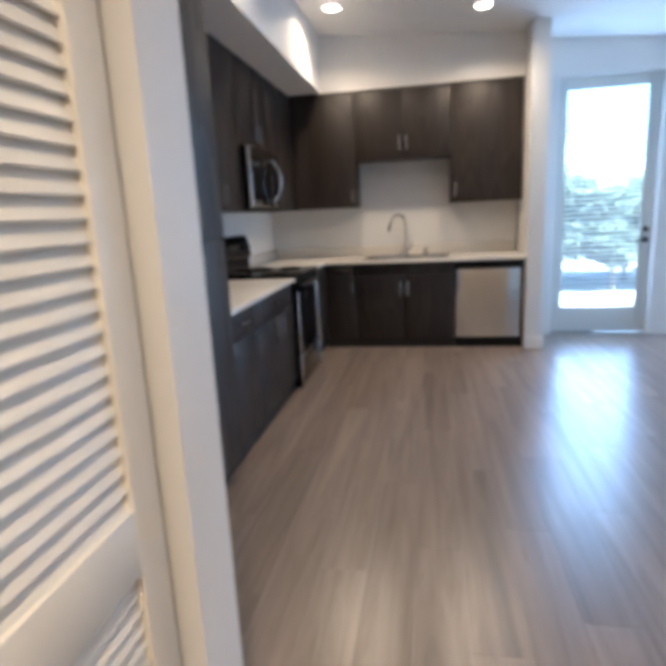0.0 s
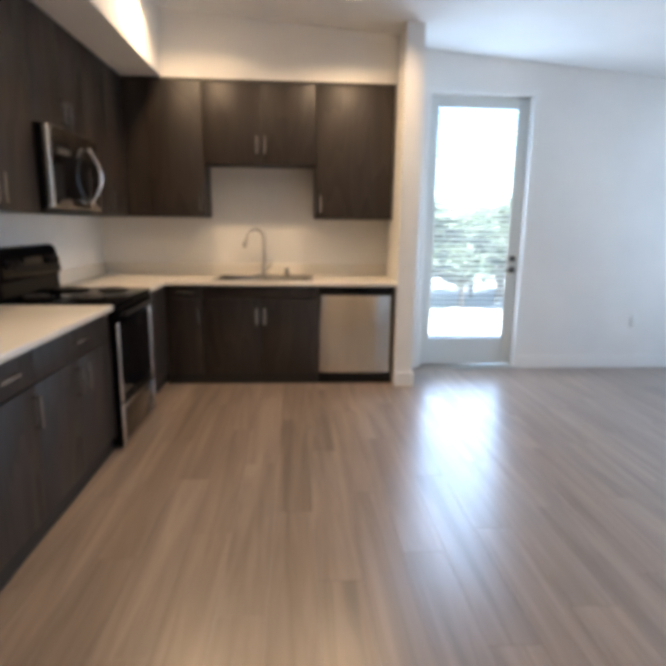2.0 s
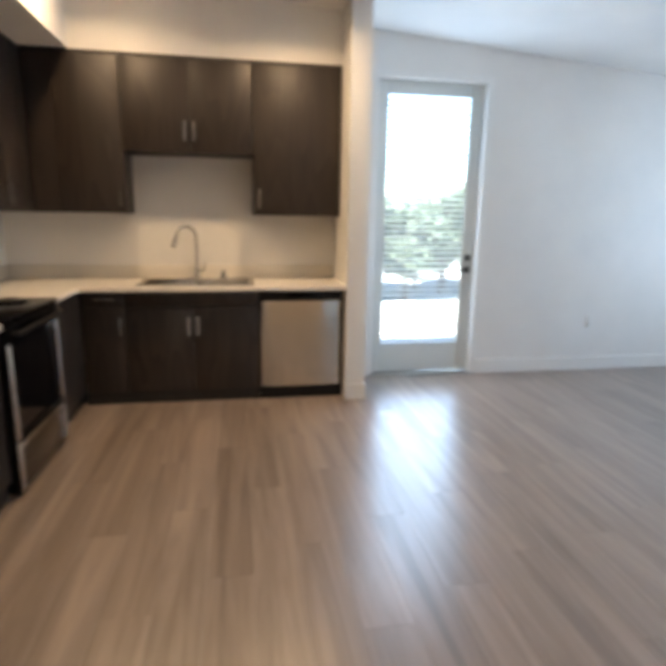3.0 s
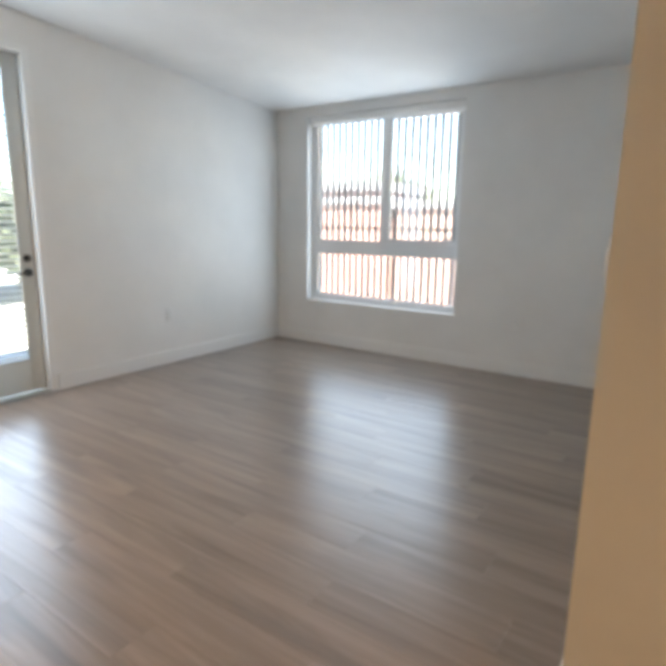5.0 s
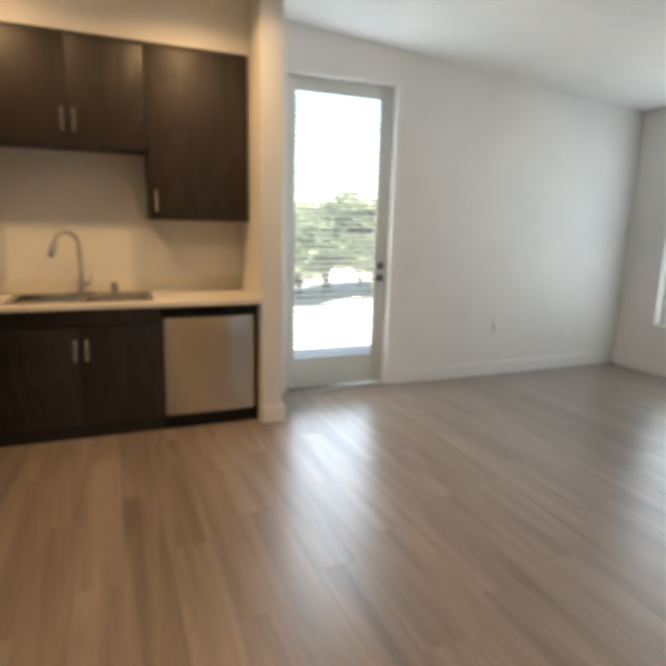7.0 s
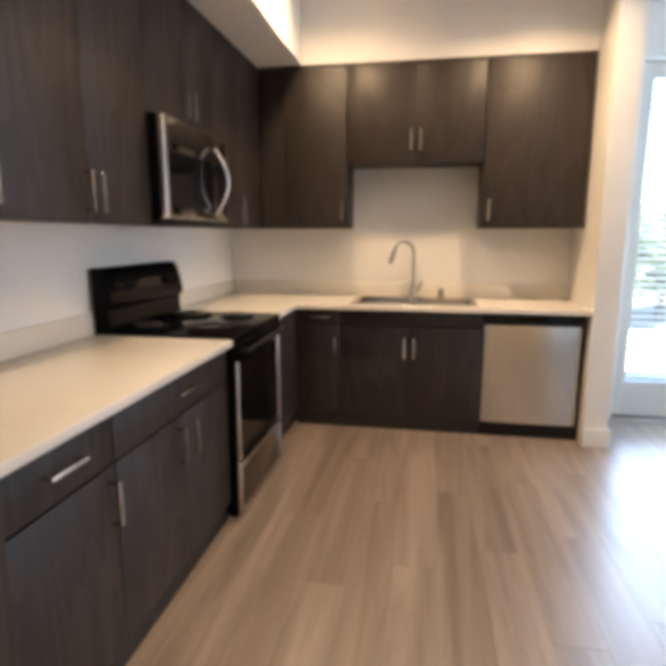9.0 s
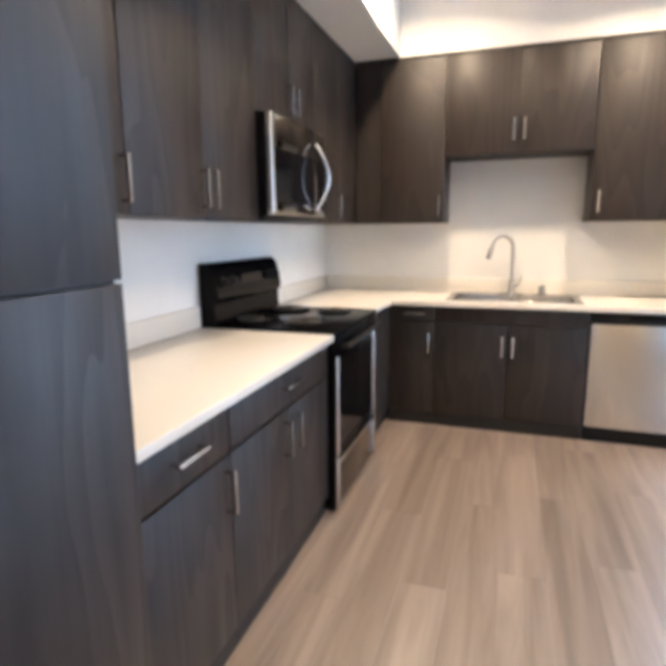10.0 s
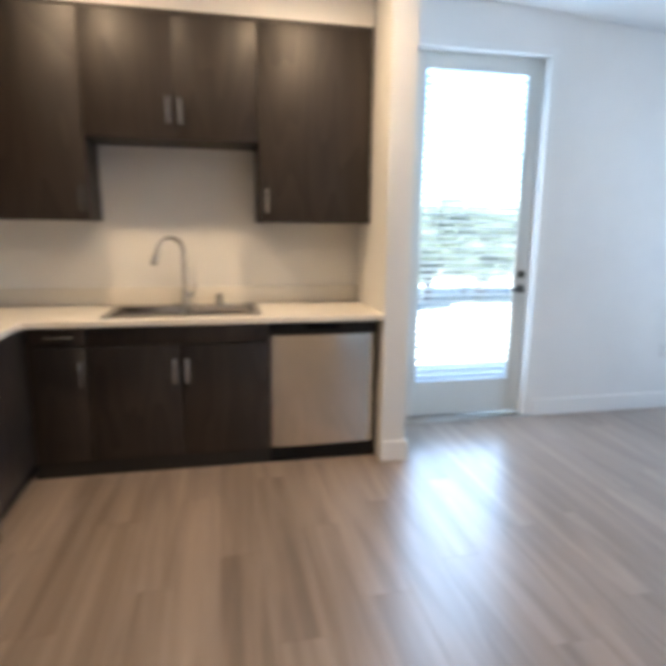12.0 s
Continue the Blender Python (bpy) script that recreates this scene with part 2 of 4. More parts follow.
def ring(bm, c, axis, r, thick, n=40, k=8):
    """A torus about an axis."""
    q = Vector(axis).to_track_quat("Z", "Y").to_matrix()
    rows = []
    for i in range(n):
        a = 2 * math.pi * i / n
        rows.append([bm.verts.new(Vector(c) + q @ Vector(((r + thick * math.cos(2 * math.pi * j / k)) * math.cos(a), (r + thick * math.cos(2 * math.pi * j / k)) * math.sin(a), thick * math.sin(2 * math.pi * j / k)))) for j in range(k)])
    for i in range(n):
        for j in range(k):
            bm.faces.new((rows[i][j], rows[(i + 1) % n][j], rows[(i + 1) % n][(j + 1) % k], rows[i][(j + 1) % k]))


# ---- plan ----
LEFT, BACK, DOORWALL, EAST = -1.16, 6.12, 6.04, 5.455
HALL_L, HALL_R, SOUTH, REAR = 0.126, 1.97, 2.06, -1.60
COL0, COL1, COLY = 1.417, 1.560, 5.46


def ceil_z(x):
    return 2.966 - 0.077 * x


def raise_top(bm):
    for v in bm.verts:
        if v.co.z > 2.9:
            v.co.z = ceil_z(v.co.x) + 0.04
    return bm


def wall(name, *boxes, label="white painted drywall wall", mat=None):
    bm = bmesh.new()
    for b in boxes:
        box(bm, *b)
    return solid(name, raise_top(bm), mat or WALL, label, "wall")


TOP = 3.2
DX0, DX1, DZ = 1.735, 2.748, 2.545
WY0, WY1, WZ0, WZ1 = 3.83, 5.61, 0.48, 2.45
wall("wall_west", (LEFT - 0.15, LEFT, 1.085, BACK + 0.2, 0, TOP))
wall("wall_kitchen_back", (LEFT, COL0, BACK, BACK + 0.2, 0, TOP))
wall("wall_partition", (COL0, COL1, COLY, BACK + 0.2, 0, TOP), label="white painted partition wall end beside the counter")


def holed_wall(name, along, u0, u1, p0, p1, hole, label):
    """A wall of one piece with an opening through it: hole is u0, u1, z0, z1 along the wall."""
    us, zs = sorted({u0, hole[0], hole[1], u1}), sorted({0.0, hole[2], hole[3], TOP})
    bm, at = bmesh.new(), {}
    for i in range(len(us) - 1):
        for j in range(len(zs) - 1):
            if hole[0] <= us[i] < hole[1] and hole[2] <= zs[j] < hole[3]:
                continue
            quad = ((i, j), (i + 1, j), (i + 1, j + 1), (i, j + 1))
            for p in quad:
                if p not in at:
                    u, z = us[p[0]], zs[p[1]]
                    at[p] = bm.verts.new((u, p0, z) if along == "x" else (p0, u, z))
            bm.faces.new([at[p] for p in quad])
    got = bmesh.ops.extrude_face_region(bm, geom=list(bm.faces))
    for v in got["geom"]:
        if isinstance(v, bmesh.types.BMVert):
            if along == "x":
                v.co.y = p1
            else:
                v.co.x = p1
    return solid(name, raise_top(bm), WALL, label, "wall")


holed_wall("wall_north", "x", COL1, EAST + 0.2, DOORWALL, DOORWALL + 0.22, (DX0, DX1, 0.0, DZ), "white painted wall around the glazed door")
holed_wall("wall_east", "y", SOUTH, DOORWALL, EAST, EAST + 0.2, (WY0, WY1, WZ0, WZ1), "white painted wall around the window")
wall("wall_south", (HALL_R, EAST + 0.2, SOUTH - 0.14, SOUTH, 0, TOP))
wall("wall_hall_east", (HALL_R, HALL_R + 0.14, REAR, SOUTH - 0.14, 0, TOP))
wall("wall_hall_rear", (-0.9, HALL_R + 0.14, REAR - 0.14, REAR, 0, TOP))
CL0, CL1, CLZ = -0.62, 1.042, 2.06
holed_wall("wall_hall_west", "y", REAR, 1.085, HALL_L - 0.12, HALL_L, (CL0, CL1, 0.0, CLZ), "white painted hall wall around the closet")
wall("wall_alcove", (LEFT - 0.15, HALL_L, 1.085, 1.205, 0, TOP), label="white painted wall end beside the fridge")
wall("wall_closet_back", (-0.9, -0.8, REAR, 1.085, 0, TOP))

bm = bmesh.new()
box(bm, LEFT - 0.3, EAST + 0.35, REAR - 0.3, BACK + 0.35, 0, 0.2)
for v in bm.verts:
    v.co.z += ceil_z(v.co.x)
solid("ceiling", bm, CEIL, "smooth white painted ceiling, sloping gently", "ceiling")

# soffit over the wall cabinets and bulkhead over the sink run
SOFZ, SOFX = 2.489, -0.502
bm = bmesh.new()
box(bm, LEFT, SOFX, 1.205, BACK, SOFZ, TOP)
solid("soffit", raise_top(bm), WALL, "white drywall soffit over the wall cabinets", "soffit")
bm = bmesh.new()
box(bm, SOFX, COL0, 5.80, BACK, SOFZ, TOP)
solid("bulkhead", raise_top(bm), WALL, "white drywall bulkhead above the sink cabinets", "bulkhead")

bm = bmesh.new()
box(bm, LEFT - 0.15, EAST + 0.2, REAR - 0.14, BACK + 0.2, -0.2, -0.012)
floor = solid("floor", bm, SUBFLOOR, "greige oak-look vinyl plank floor", "floor")


def baseboard(x0, x1, y0, y1):
    bm = bmesh.new()
    box(bm, x0, x1, y0, y1, 0, 0.125, 0.003, 1)
    solid("baseboard", bm, TRIM, "white painted flat baseboard along the wall", "baseboard")


BT = 0.016
baseboard(DX1 + 0.004, EAST - 0.001, DOORWALL - BT, DOORWALL - 0.001)
baseboard(EAST - BT, EAST - 0.001, SOUTH + BT, DOORWALL - BT)
baseboard(HALL_R, EAST - BT, SOUTH + 0.001, SOUTH + BT)
baseboard(COL0 - 0.004, COL1 + BT, COLY - BT, COLY - 0.001)
baseboard(COL1 + 0.001, COL1 + BT, COLY, DOORWALL)
baseboard(HALL_R - BT, HALL_R - 0.001, REAR, SOUTH + BT)


# ---- kitchen ----
def pull(parent, mid, along, length, out):
    """A square-section bar pull on two posts. along and out are axis names with a sign."""
    m, a, o = Vector(mid), Vector(along), Vector(out)
    t = a.cross(o)
    bm = bmesh.new()
    for s in (-1, 1):
        c = m + a * (s * (length / 2 - 0.006))
        lo, hi = c - a * 0.005 - t * 0.005, c + a * 0.005 + t * 0.005 + o * 0.03
        box(bm, *(v for p in zip([min(p) for p in zip(lo, hi)], [max(p) for p in zip(lo, hi)]) for v in p))
    lo, hi = m - a * length / 2 - t * 0.006 + o * 0.026, m + a * length / 2 + t * 0.006 + o * 0.036
    box(bm, *(v for p in zip([min(p) for p in zip(lo, hi)], [max(p) for p in zip(lo, hi)]) for v in p), bevel=0.0015, seg=1)
    return part("handle", bm, NICKEL, parent, "satin nickel bar handle")


Z = (0, 0, 1)


def cabinet(name, x0, x1, y0, y1, z0, z1, face, fronts, label, category="cabinet", group=""):
    """A carcass with fronts on its face ('x' looks to +x, 'y' to -y). A front is a, b along the face, z0, z1, kind, and the handle's place along and up, with 'v' or 'h'."""
    c = thing(name, ((x0 + x1) / 2, (y0 + y1) / 2, z0), label, category, group)
    t = 0.019
    if face == "x":
        part("body", boxed(x0, x1 - t - 0.002, y0, y1, z0, z1, bevel=0.0015, seg=1), ESPRESSO, c)
    else:
        part("body", boxed(x0, x1, y0 + t + 0.002, y1, z0, z1, bevel=0.0015, seg=1), ESPRESSO, c)
    g = 0.0022
    for a, b, lo, hi, kind, handle in fronts:
        if face == "x":
            f = part(kind, boxed(x1 - t, x1, a + g, b - g, lo + g, hi - g, bevel=0.0018, seg=2), ESPRESSO, c)
        else:
            f = part(kind, boxed(a + g, b - g, y0, y0 + t, lo + g, hi - g, bevel=0.0018, seg=2), ESPRESSO, c)
        if handle:
            s, z, way = handle
            if face == "x":
                pull(f, (x1, s, z), Z if way == "v" else (0, 1, 0), 0.14, (1, 0, 0))
            else:
                pull(f, (s, y0, z), Z if way == "v" else (1, 0, 0), 0.14, (0, -1, 0))
    return c


FX, FY = -0.492, 5.545
# tall pantry, and the cabinet over the fridge
cabinet("pantry_cabinet", LEFT, -0.456, 2.085, 2.82, 0.09, SOFZ, "x", [
    (2.085, 2.445, 1.246, SOFZ, "door", (2.385, 1.372, "v")), (2.445, 2.82, 1.246, SOFZ, "door", (2.475, 1.372, "v")),
    (2.085, 2.445, 0.09, 1.242, "door", (2.385, 1.115, "v")), (2.445, 2.82, 0.09, 1.242, "door", (2.475, 1.115, "v"))],
    "tall espresso laminate pantry cabinet with four doors, beside the fridge", "pantry")
cabinet("fridge_top_cabinet", LEFT, -0.485, 1.212, 2.083, 1.84, SOFZ, "x", [(1.212, 1.648, 1.84, SOFZ, "door", None), (1.648, 2.083, 1.84, SOFZ, "door", None)],
    "espresso laminate cabinet mounted above the fridge")
solid("toe_kick", boxed(LEFT, FX - 0.02, 2.09, 4.185, 0, 0.088), TOE, "black recessed toe kick under the cabinets", "toe kick")
solid("toe_kick", boxed(-0.50, 0.765, FY + 0.02, BACK, 0, 0.088), TOE, "black recessed toe kick under the sink cabinets", "toe kick")
solid("toe_kick", boxed(LEFT, FX - 0.04, 4.965, BACK, 0, 0.088), TOE, "black recessed toe kick in the corner", "toe kick")

CB, CT = 0.848, 0.880
cabinet("base_cabinet", LEFT, FX, 2.822, 3.276, 0.09, CB, "x", [
    (2.822, 3.276, 0.690, CB, "drawer", (3.045, 0.775, "h")), (2.822, 3.276, 0.09, 0.686, "door", (3.245, 0.577, "v"))],
    "espresso laminate base cabinet with one drawer and one door")
cabinet("base_cabinet", LEFT, FX, 3.278, 4.19, 0.09, CB, "x", [
    (3.278, 4.19, 0.690, CB, "drawer", (3.735, 0.775, "h")), (3.278, 3.733, 0.09, 0.686, "door", (3.683, 0.577, "v")), (3.733, 4.19, 0.09, 0.686, "door", (3.785, 0.577, "v"))],
    "wide espresso laminate base cabinet with drawer and two doors")
cabinet("corner_cabinet", LEFT, FX - 0.005, 4.962, BACK - 0.002, 0.09, CB, "x", [(4.962, FY + 0.02, 0.09, CB, "filler_panel", None)],
    "espresso laminate blind corner cabinet between stove and sink run")
cabinet("base_cabinet", -0.495, -0.193, FY, BACK - 0.002, 0.09, CB, "y", [
    (-0.445, -0.193, 0.737, CB, "drawer", (-0.32, 0.79, "h")), (-0.445, -0.193, 0.09, 0.733, "door", (-0.222, 0.59, "v"))],
    "narrow espresso laminate base cabinet with drawer and door in the corner")
cabinet("sink_cabinet", -0.191, 0.766, FY, BACK - 0.002, 0.09, CB - 0.0, "y", [
    (-0.191, 0.766, 0.737, CB, "false_front", None), (-0.191, 0.287, 0.09, 0.733, "door", (0.254, 0.59, "v")), (0.287, 0.766, 0.09, 0.733, "door", (0.320, 0.59, "v"))],
    "espresso laminate sink base cabinet with two doors")

UZ, UX, UY = 1.392, -0.815, 5.79
US = SOFZ - 0.004
cabinet("wall_cabinet", LEFT, UX, 2.822, 3.308, UZ, US, "x", [(2.822, 3.308, UZ, US, "door", (3.282, 1.497, "v"))], "espresso laminate wall cabinet with one tall door, beside the pantry", "wall cabinet")
cabinet("wall_cabinet", LEFT, UX, 3.31, 4.19, UZ, US, "x", [(3.31, 3.747, UZ, US, "door", (3.722, 1.497, "v")), (3.747, 4.19, UZ, US, "door", (3.79, 1.497, "v"))],
    "espresso laminate wall cabinet with two tall doors", "wall cabinet")
cabinet("wall_cabinet", LEFT, UX, 4.192, 4.955, 1.868, US, "x", [(4.192, 4.592, 1.868, US, "door", (4.56, 1.98, "v")), (4.592, 4.955, 1.868, US, "door", (4.64, 1.98, "v"))],
    "short espresso laminate wall cabinet above the microwave", "wall cabinet")
cabinet("wall_cabinet", LEFT, UX, 4.957, BACK - 0.002, UZ, US, "x", [(4.957, 5.39, UZ, US, "door", (5.35, 1.505, "v")), (5.39, UY + 0.01, UZ, US, "filler_panel", None)],
    "espresso laminate corner wall cabinet beside the microwave", "wall cabinet")
UT = 2.468
cabinet("wall_cabinet", UX + 0.002, -0.18, UY, BACK - 0.002, UZ, UT, "y", [(-0.62, -0.18, UZ, UT, "door", (-0.21, 1.51, "v"))], "espresso laminate corner wall cabinet beside the sink niche", "wall cabinet")
cabinet("wall_cabinet", -0.178, 0.742, UY, BACK - 0.002, 1.832, UT, "y", [(-0.178, 0.29, 1.832, UT, "door", (0.258, 1.98, "v")), (0.29, 0.742, 1.832, UT, "door", (0.322, 1.98, "v"))],
    "short espresso laminate wall cabinet over the sink", "wall cabinet")
cabinet("wall_cabinet", 0.744, 1.409, UY, BACK - 0.002, UZ, UT, "y", [(0.744, 1.409, UZ, UT, "door", (0.786, 1.515, "v"))], "espresso laminate wall cabinet beside the partition wall", "wall cabinet")
solid("trim", boxed(UX + 0.002, 1.409, UY + 0.004, BACK - 0.002, UT + 0.001, SOFZ - 0.001), ESPRESSO, "dark filler strip above the sink cabinets", "trim")

# worktops with a low upstand
CF, CL = 5.475, -0.474
SX0, SX1, SY0, SY1 = -0.105, 0.715, 5.575, 5.965
worktop = thing("worktop", (LEFT, 2.83, CB), "white quartz worktop run beside the pantry, with low upstand", "worktop")
part("slab", boxed(LEFT, CL + 0.014, 2.823, 4.192, CB + 0.001, CT, bevel=0.003), QUARTZ, worktop)
part("upstand", boxed(LEFT - 0.006, LEFT + 0.02, 2.823, 4.192, CT + 0.001, CT + 0.105, bevel=0.002), QUARTZ, worktop)
worktop = thing("worktop", (0.0, BACK, CB), "white quartz L-shaped worktop around the sink", "worktop")


def flat_slab(xs, ys, keep, z0, z1, bevel):
    """One slab over the kept cells of a grid of cuts, with its upper and lower rims rounded."""
    bm = bmesh.new()
    at = {}
    for i in range(len(xs) - 1):
        for j in range(len(ys) - 1):
            if keep(0.5 * (xs[i] + xs[i + 1]), 0.5 * (ys[j] + ys[j + 1])):
                quad = ((i, j), (i + 1, j), (i + 1, j + 1), (i, j + 1))
                for p in quad:
                    if p not in at:
                        at[p] = bm.verts.new((xs[p[0]], ys[p[1]], z0))
                bm.faces.new([at[p] for p in quad])
    got = bmesh.ops.extrude_face_region(bm, geom=list(bm.faces))
    for v in got["geom"]:
        if isinstance(v, bmesh.types.BMVert):
            v.co.z = z1
    bmesh.ops.recalc_face_normals(bm, faces=bm.faces)
    rims = [e for e in bm.edges if len(e.link_faces) == 2 and abs(e.verts[0].co.z - e.verts[1].co.z) < 1e-6 and e.calc_face_angle(0) > 1]
    bmesh.ops.bevel(bm, geom=rims, offset=bevel, segments=2, affect="EDGES")
    return bm


bm = flat_slab([LEFT, CL, SX0, SX1, COL0], [4.960, CF, SY0, SY1, BACK], lambda x, y: (x < CL or y > CF) and not (SX0 < x < SX1 and SY0 < y < SY1), CB + 0.001, CT, 0.003)
part("slab", bm, QUARTZ, worktop)
part("upstand", boxed(LEFT + 0.02, COL0, BACK - 0.02, BACK + 0.006, CT + 0.001, CT + 0.105, bevel=0.002), QUARTZ, worktop)
part("upstand", boxed(LEFT - 0.006, LEFT + 0.02, 4.960, BACK, CT + 0.001, CT + 0.105, bevel=0.002), QUARTZ, worktop)


def sink():
    s = thing("kitchen_sink", (0.3, 5.77, CT), "double-bowl stainless steel drop-in sink in the worktop", "sink")
    x0, x1, y0, y1, z = SX0 - 0.02, SX1 + 0.02, SY0 - 0.02, SY1 + 0.085, CT + 0.001
    bm = bmesh.new()
    mid, rim = (SX0 + SX1) / 2, 0.0045
    for b in ((x0, SX0 + 0.025, y0, y1), (SX1 - 0.025, x1, y0, y1), (SX0 + 0.025, SX1 - 0.025, y0, SY0 + 0.02), (SX0 + 0.025, SX1 - 0.025, SY1 - 0.01, y1), (mid - 0.02, mid + 0.02, SY0 + 0.02, SY1 - 0.01)):
        box(bm, *b, z, z + rim, 0.0015, 1)
    part("rim", bm, STEEL_H, s)
    for a, b in ((SX0 + 0.025, mid - 0.02), (mid + 0.02, SX1 - 0.025)):
        bm = bmesh.new()
        top = [(a, SY0 + 0.02), (b, SY0 + 0.02), (b, SY1 - 0.01), (a, SY1 - 0.01)]
        ins = [(a + 0.02, SY0 + 0.04), (b - 0.02, SY0 + 0.04), (b - 0.02, SY1 - 0.03), (a + 0.02, SY1 - 0.03)]
        rings = [[bm.verts.new((x, y, z + 0.003)) for x, y in top], [bm.verts.new((x, y, z - 0.14)) for x, y in ins], [bm.verts.new((x, y, z - 0.165)) for x, y in [((px - (a + b) / 2) * 0.86 + (a + b) / 2, (py - (SY0 + SY1) / 2) * 0.86 + (SY0 + SY1) / 2) for px, py in ins]]]
        for r0, r1 in zip(rings, rings[1:]):
            for k in range(4):
                bm.faces.new((r0[k], r0[(k + 1) % 4], r1[(k + 1) % 4], r1[k]))
        bm.faces.new(rings[-1])
        bmesh.ops.bevel(bm, geom=[e for e in bm.edges if len(e.link_faces) == 2], offset=0.018, segments=4, affect="EDGES")
        bowl = part("bowl", bm, BOWL, s)
        bm = bmesh.new()
        ring(bm, ((a + b) / 2, (SY0 + SY1) / 2, z - 0.1625), Z, 0.038, 0.004, 24, 6)
        rod(bm, ((a + b) / 2, (SY0 + SY1) / 2, z - 0.166), ((a + b) / 2, (SY0 + SY1) / 2, z - 0.163), 0.036, 20)
        part("drain", bm, CHROME, bowl, "chrome strainer")


def faucet():
    fx, fy, z = 0.292, 6.01, CT + 0.0055
    f = thing("faucet", (fx, fy, z), "satin nickel gooseneck kitchen faucet with pull-down spout", "faucet")
    bm = bmesh.new()
    rod(bm, (fx, fy, z), (fx, fy, z + 0.012), 0.031, 24, 0.027)
    rod(bm, (fx, fy, z + 0.012), (fx, fy, z + 0.10), 0.024, 20, 0.020)
    part("base", bm, NICKEL, f)
    part("deck_plate", boxed(fx - 0.085, fx + 0.085, fy - 0.028, fy + 0.028, z - 0.0005, z + 0.005, bevel=0.004, seg=2), NICKEL, f)
    d = Vector((-0.82, -0.57, 0)).normalized()
    p0 = Vector((fx, fy, z + 0.09))
    pts = [p0, p0 + Vector((0, 0, 0.10)), p0 + Vector((0, 0, 0.19))]
    r = 0.085
    for k in range(1, 13):
        a = math.pi * k / 12 * 0.93
        pts.append(p0 + Vector((0, 0, 0.235)) + d * (r - r * math.cos(a)) + Vector((0, 0, r * math.sin(a))))
    bm = bmesh.new()
    tube(bm, pts, 0.0135, 14)
    part("neck", bm, NICKEL, f)
    e, g = pts[-1], (pts[-1] - pts[-2]).normalized()
    bm = bmesh.new()
    tube(bm, [e, e + g * 0.015, e + g * 0.06, e + g * 0.085], [0.0135, 0.017, 0.020, 0.018], 14)
    head = part("spray_head", bm, NICKEL, f)
    bm = bmesh.new()
    rod(bm, e + g * 0.0855, e + g * 0.094, 0.0155, 14, 0.014)
    part("nozzle", bm, BLACKPLASTIC, head, "dark rubber nozzle")
    bm = bmesh.new()
    rod(bm, (fx, fy, z + 0.06), (fx + 0.045, fy, z + 0.062), 0.013, 14)
    tube(bm, [(fx + 0.043, fy, z + 0.062), (fx + 0.056, fy, z + 0.085), (fx + 0.066, fy - 0.004, z + 0.135)], [0.009, 0.007, 0.005], 10)
    part("lever", bm, NICKEL, f)
    s = thing("soap_dispenser", (0.50, 6.01, z), "satin nickel air gap cap on the sink deck", "air gap")
    bm = bmesh.new()
    rod(bm, (0.50, 6.01, z), (0.50, 6.01, z + 0.008), 0.028, 20)
    rod(bm, (0.50, 6.01, z + 0.008), (0.50, 6.01, z + 0.06), 0.023, 20, 0.022)
    bmesh.ops.create_uvsphere(bm, u_segments=18, v_segments=8, radius=0.022, matrix=pose(0.50, 6.01, z + 0.06) @ Matrix.Diagonal((1, 1, 0.5, 1)))
    part("cap", bm, NICKEL, s)


sink()
faucet()


def dishwasher():
    d = thing("dishwasher", (1.08, 5.8, 0), "stainless steel dishwasher with black control strip under the worktop", "dishwasher")
    x0, x1, yf = 0.777, 1.383, 5.532
    part("body", boxed(0.770, 1.412, yf + 0.03, BACK - 0.01, 0.0, CB - 0.004), BLACKPLASTIC, d)
    bm = bmesh.new()
    n = 32
    cols = []
    for k in range(n + 1):
        u = k / n
        bow = 0.006 + 0.013 * (1 - abs(2 * u - 1) ** 5)
        cols.append([bm.verts.new((x0 + (x1 - x0) * u, yf + 0.020 - bow, zz)) for zz in (0.102, 0.766)] + [bm.verts.new((x0 + (x1 - x0) * u, yf + 0.028, zz)) for zz in (0.766, 0.102)])
    for a, b in zip(cols, cols[1:]):
        for k in range(4):
            bm.faces.new((a[k], b[k], b[(k + 1) % 4], a[(k + 1) % 4]))
    bm.faces.new(cols[0])
    bm.faces.new(cols[-1][::-1])
    part("door", bm, STEEL_V, d, "brushed stainless door panel")
    c = part("control_strip", boxed(x0 - 0.003, x1 + 0.003, yf, yf + 0.028, 0.772, 0.838, bevel=0.006, seg=3), BLACKPLASTIC, d, "black control strip")
    part("grip", boxed(0.98, 1.18, yf - 0.006, yf + 0.004, 0.800, 0.822, bevel=0.003), BLACK, c)
    part("kick_plate", boxed(x0 - 0.003, 1.412, yf + 0.045, yf + 0.06, 0.004, 0.096, bevel=0.002), BLACKPLASTIC, d)


dishwasher()


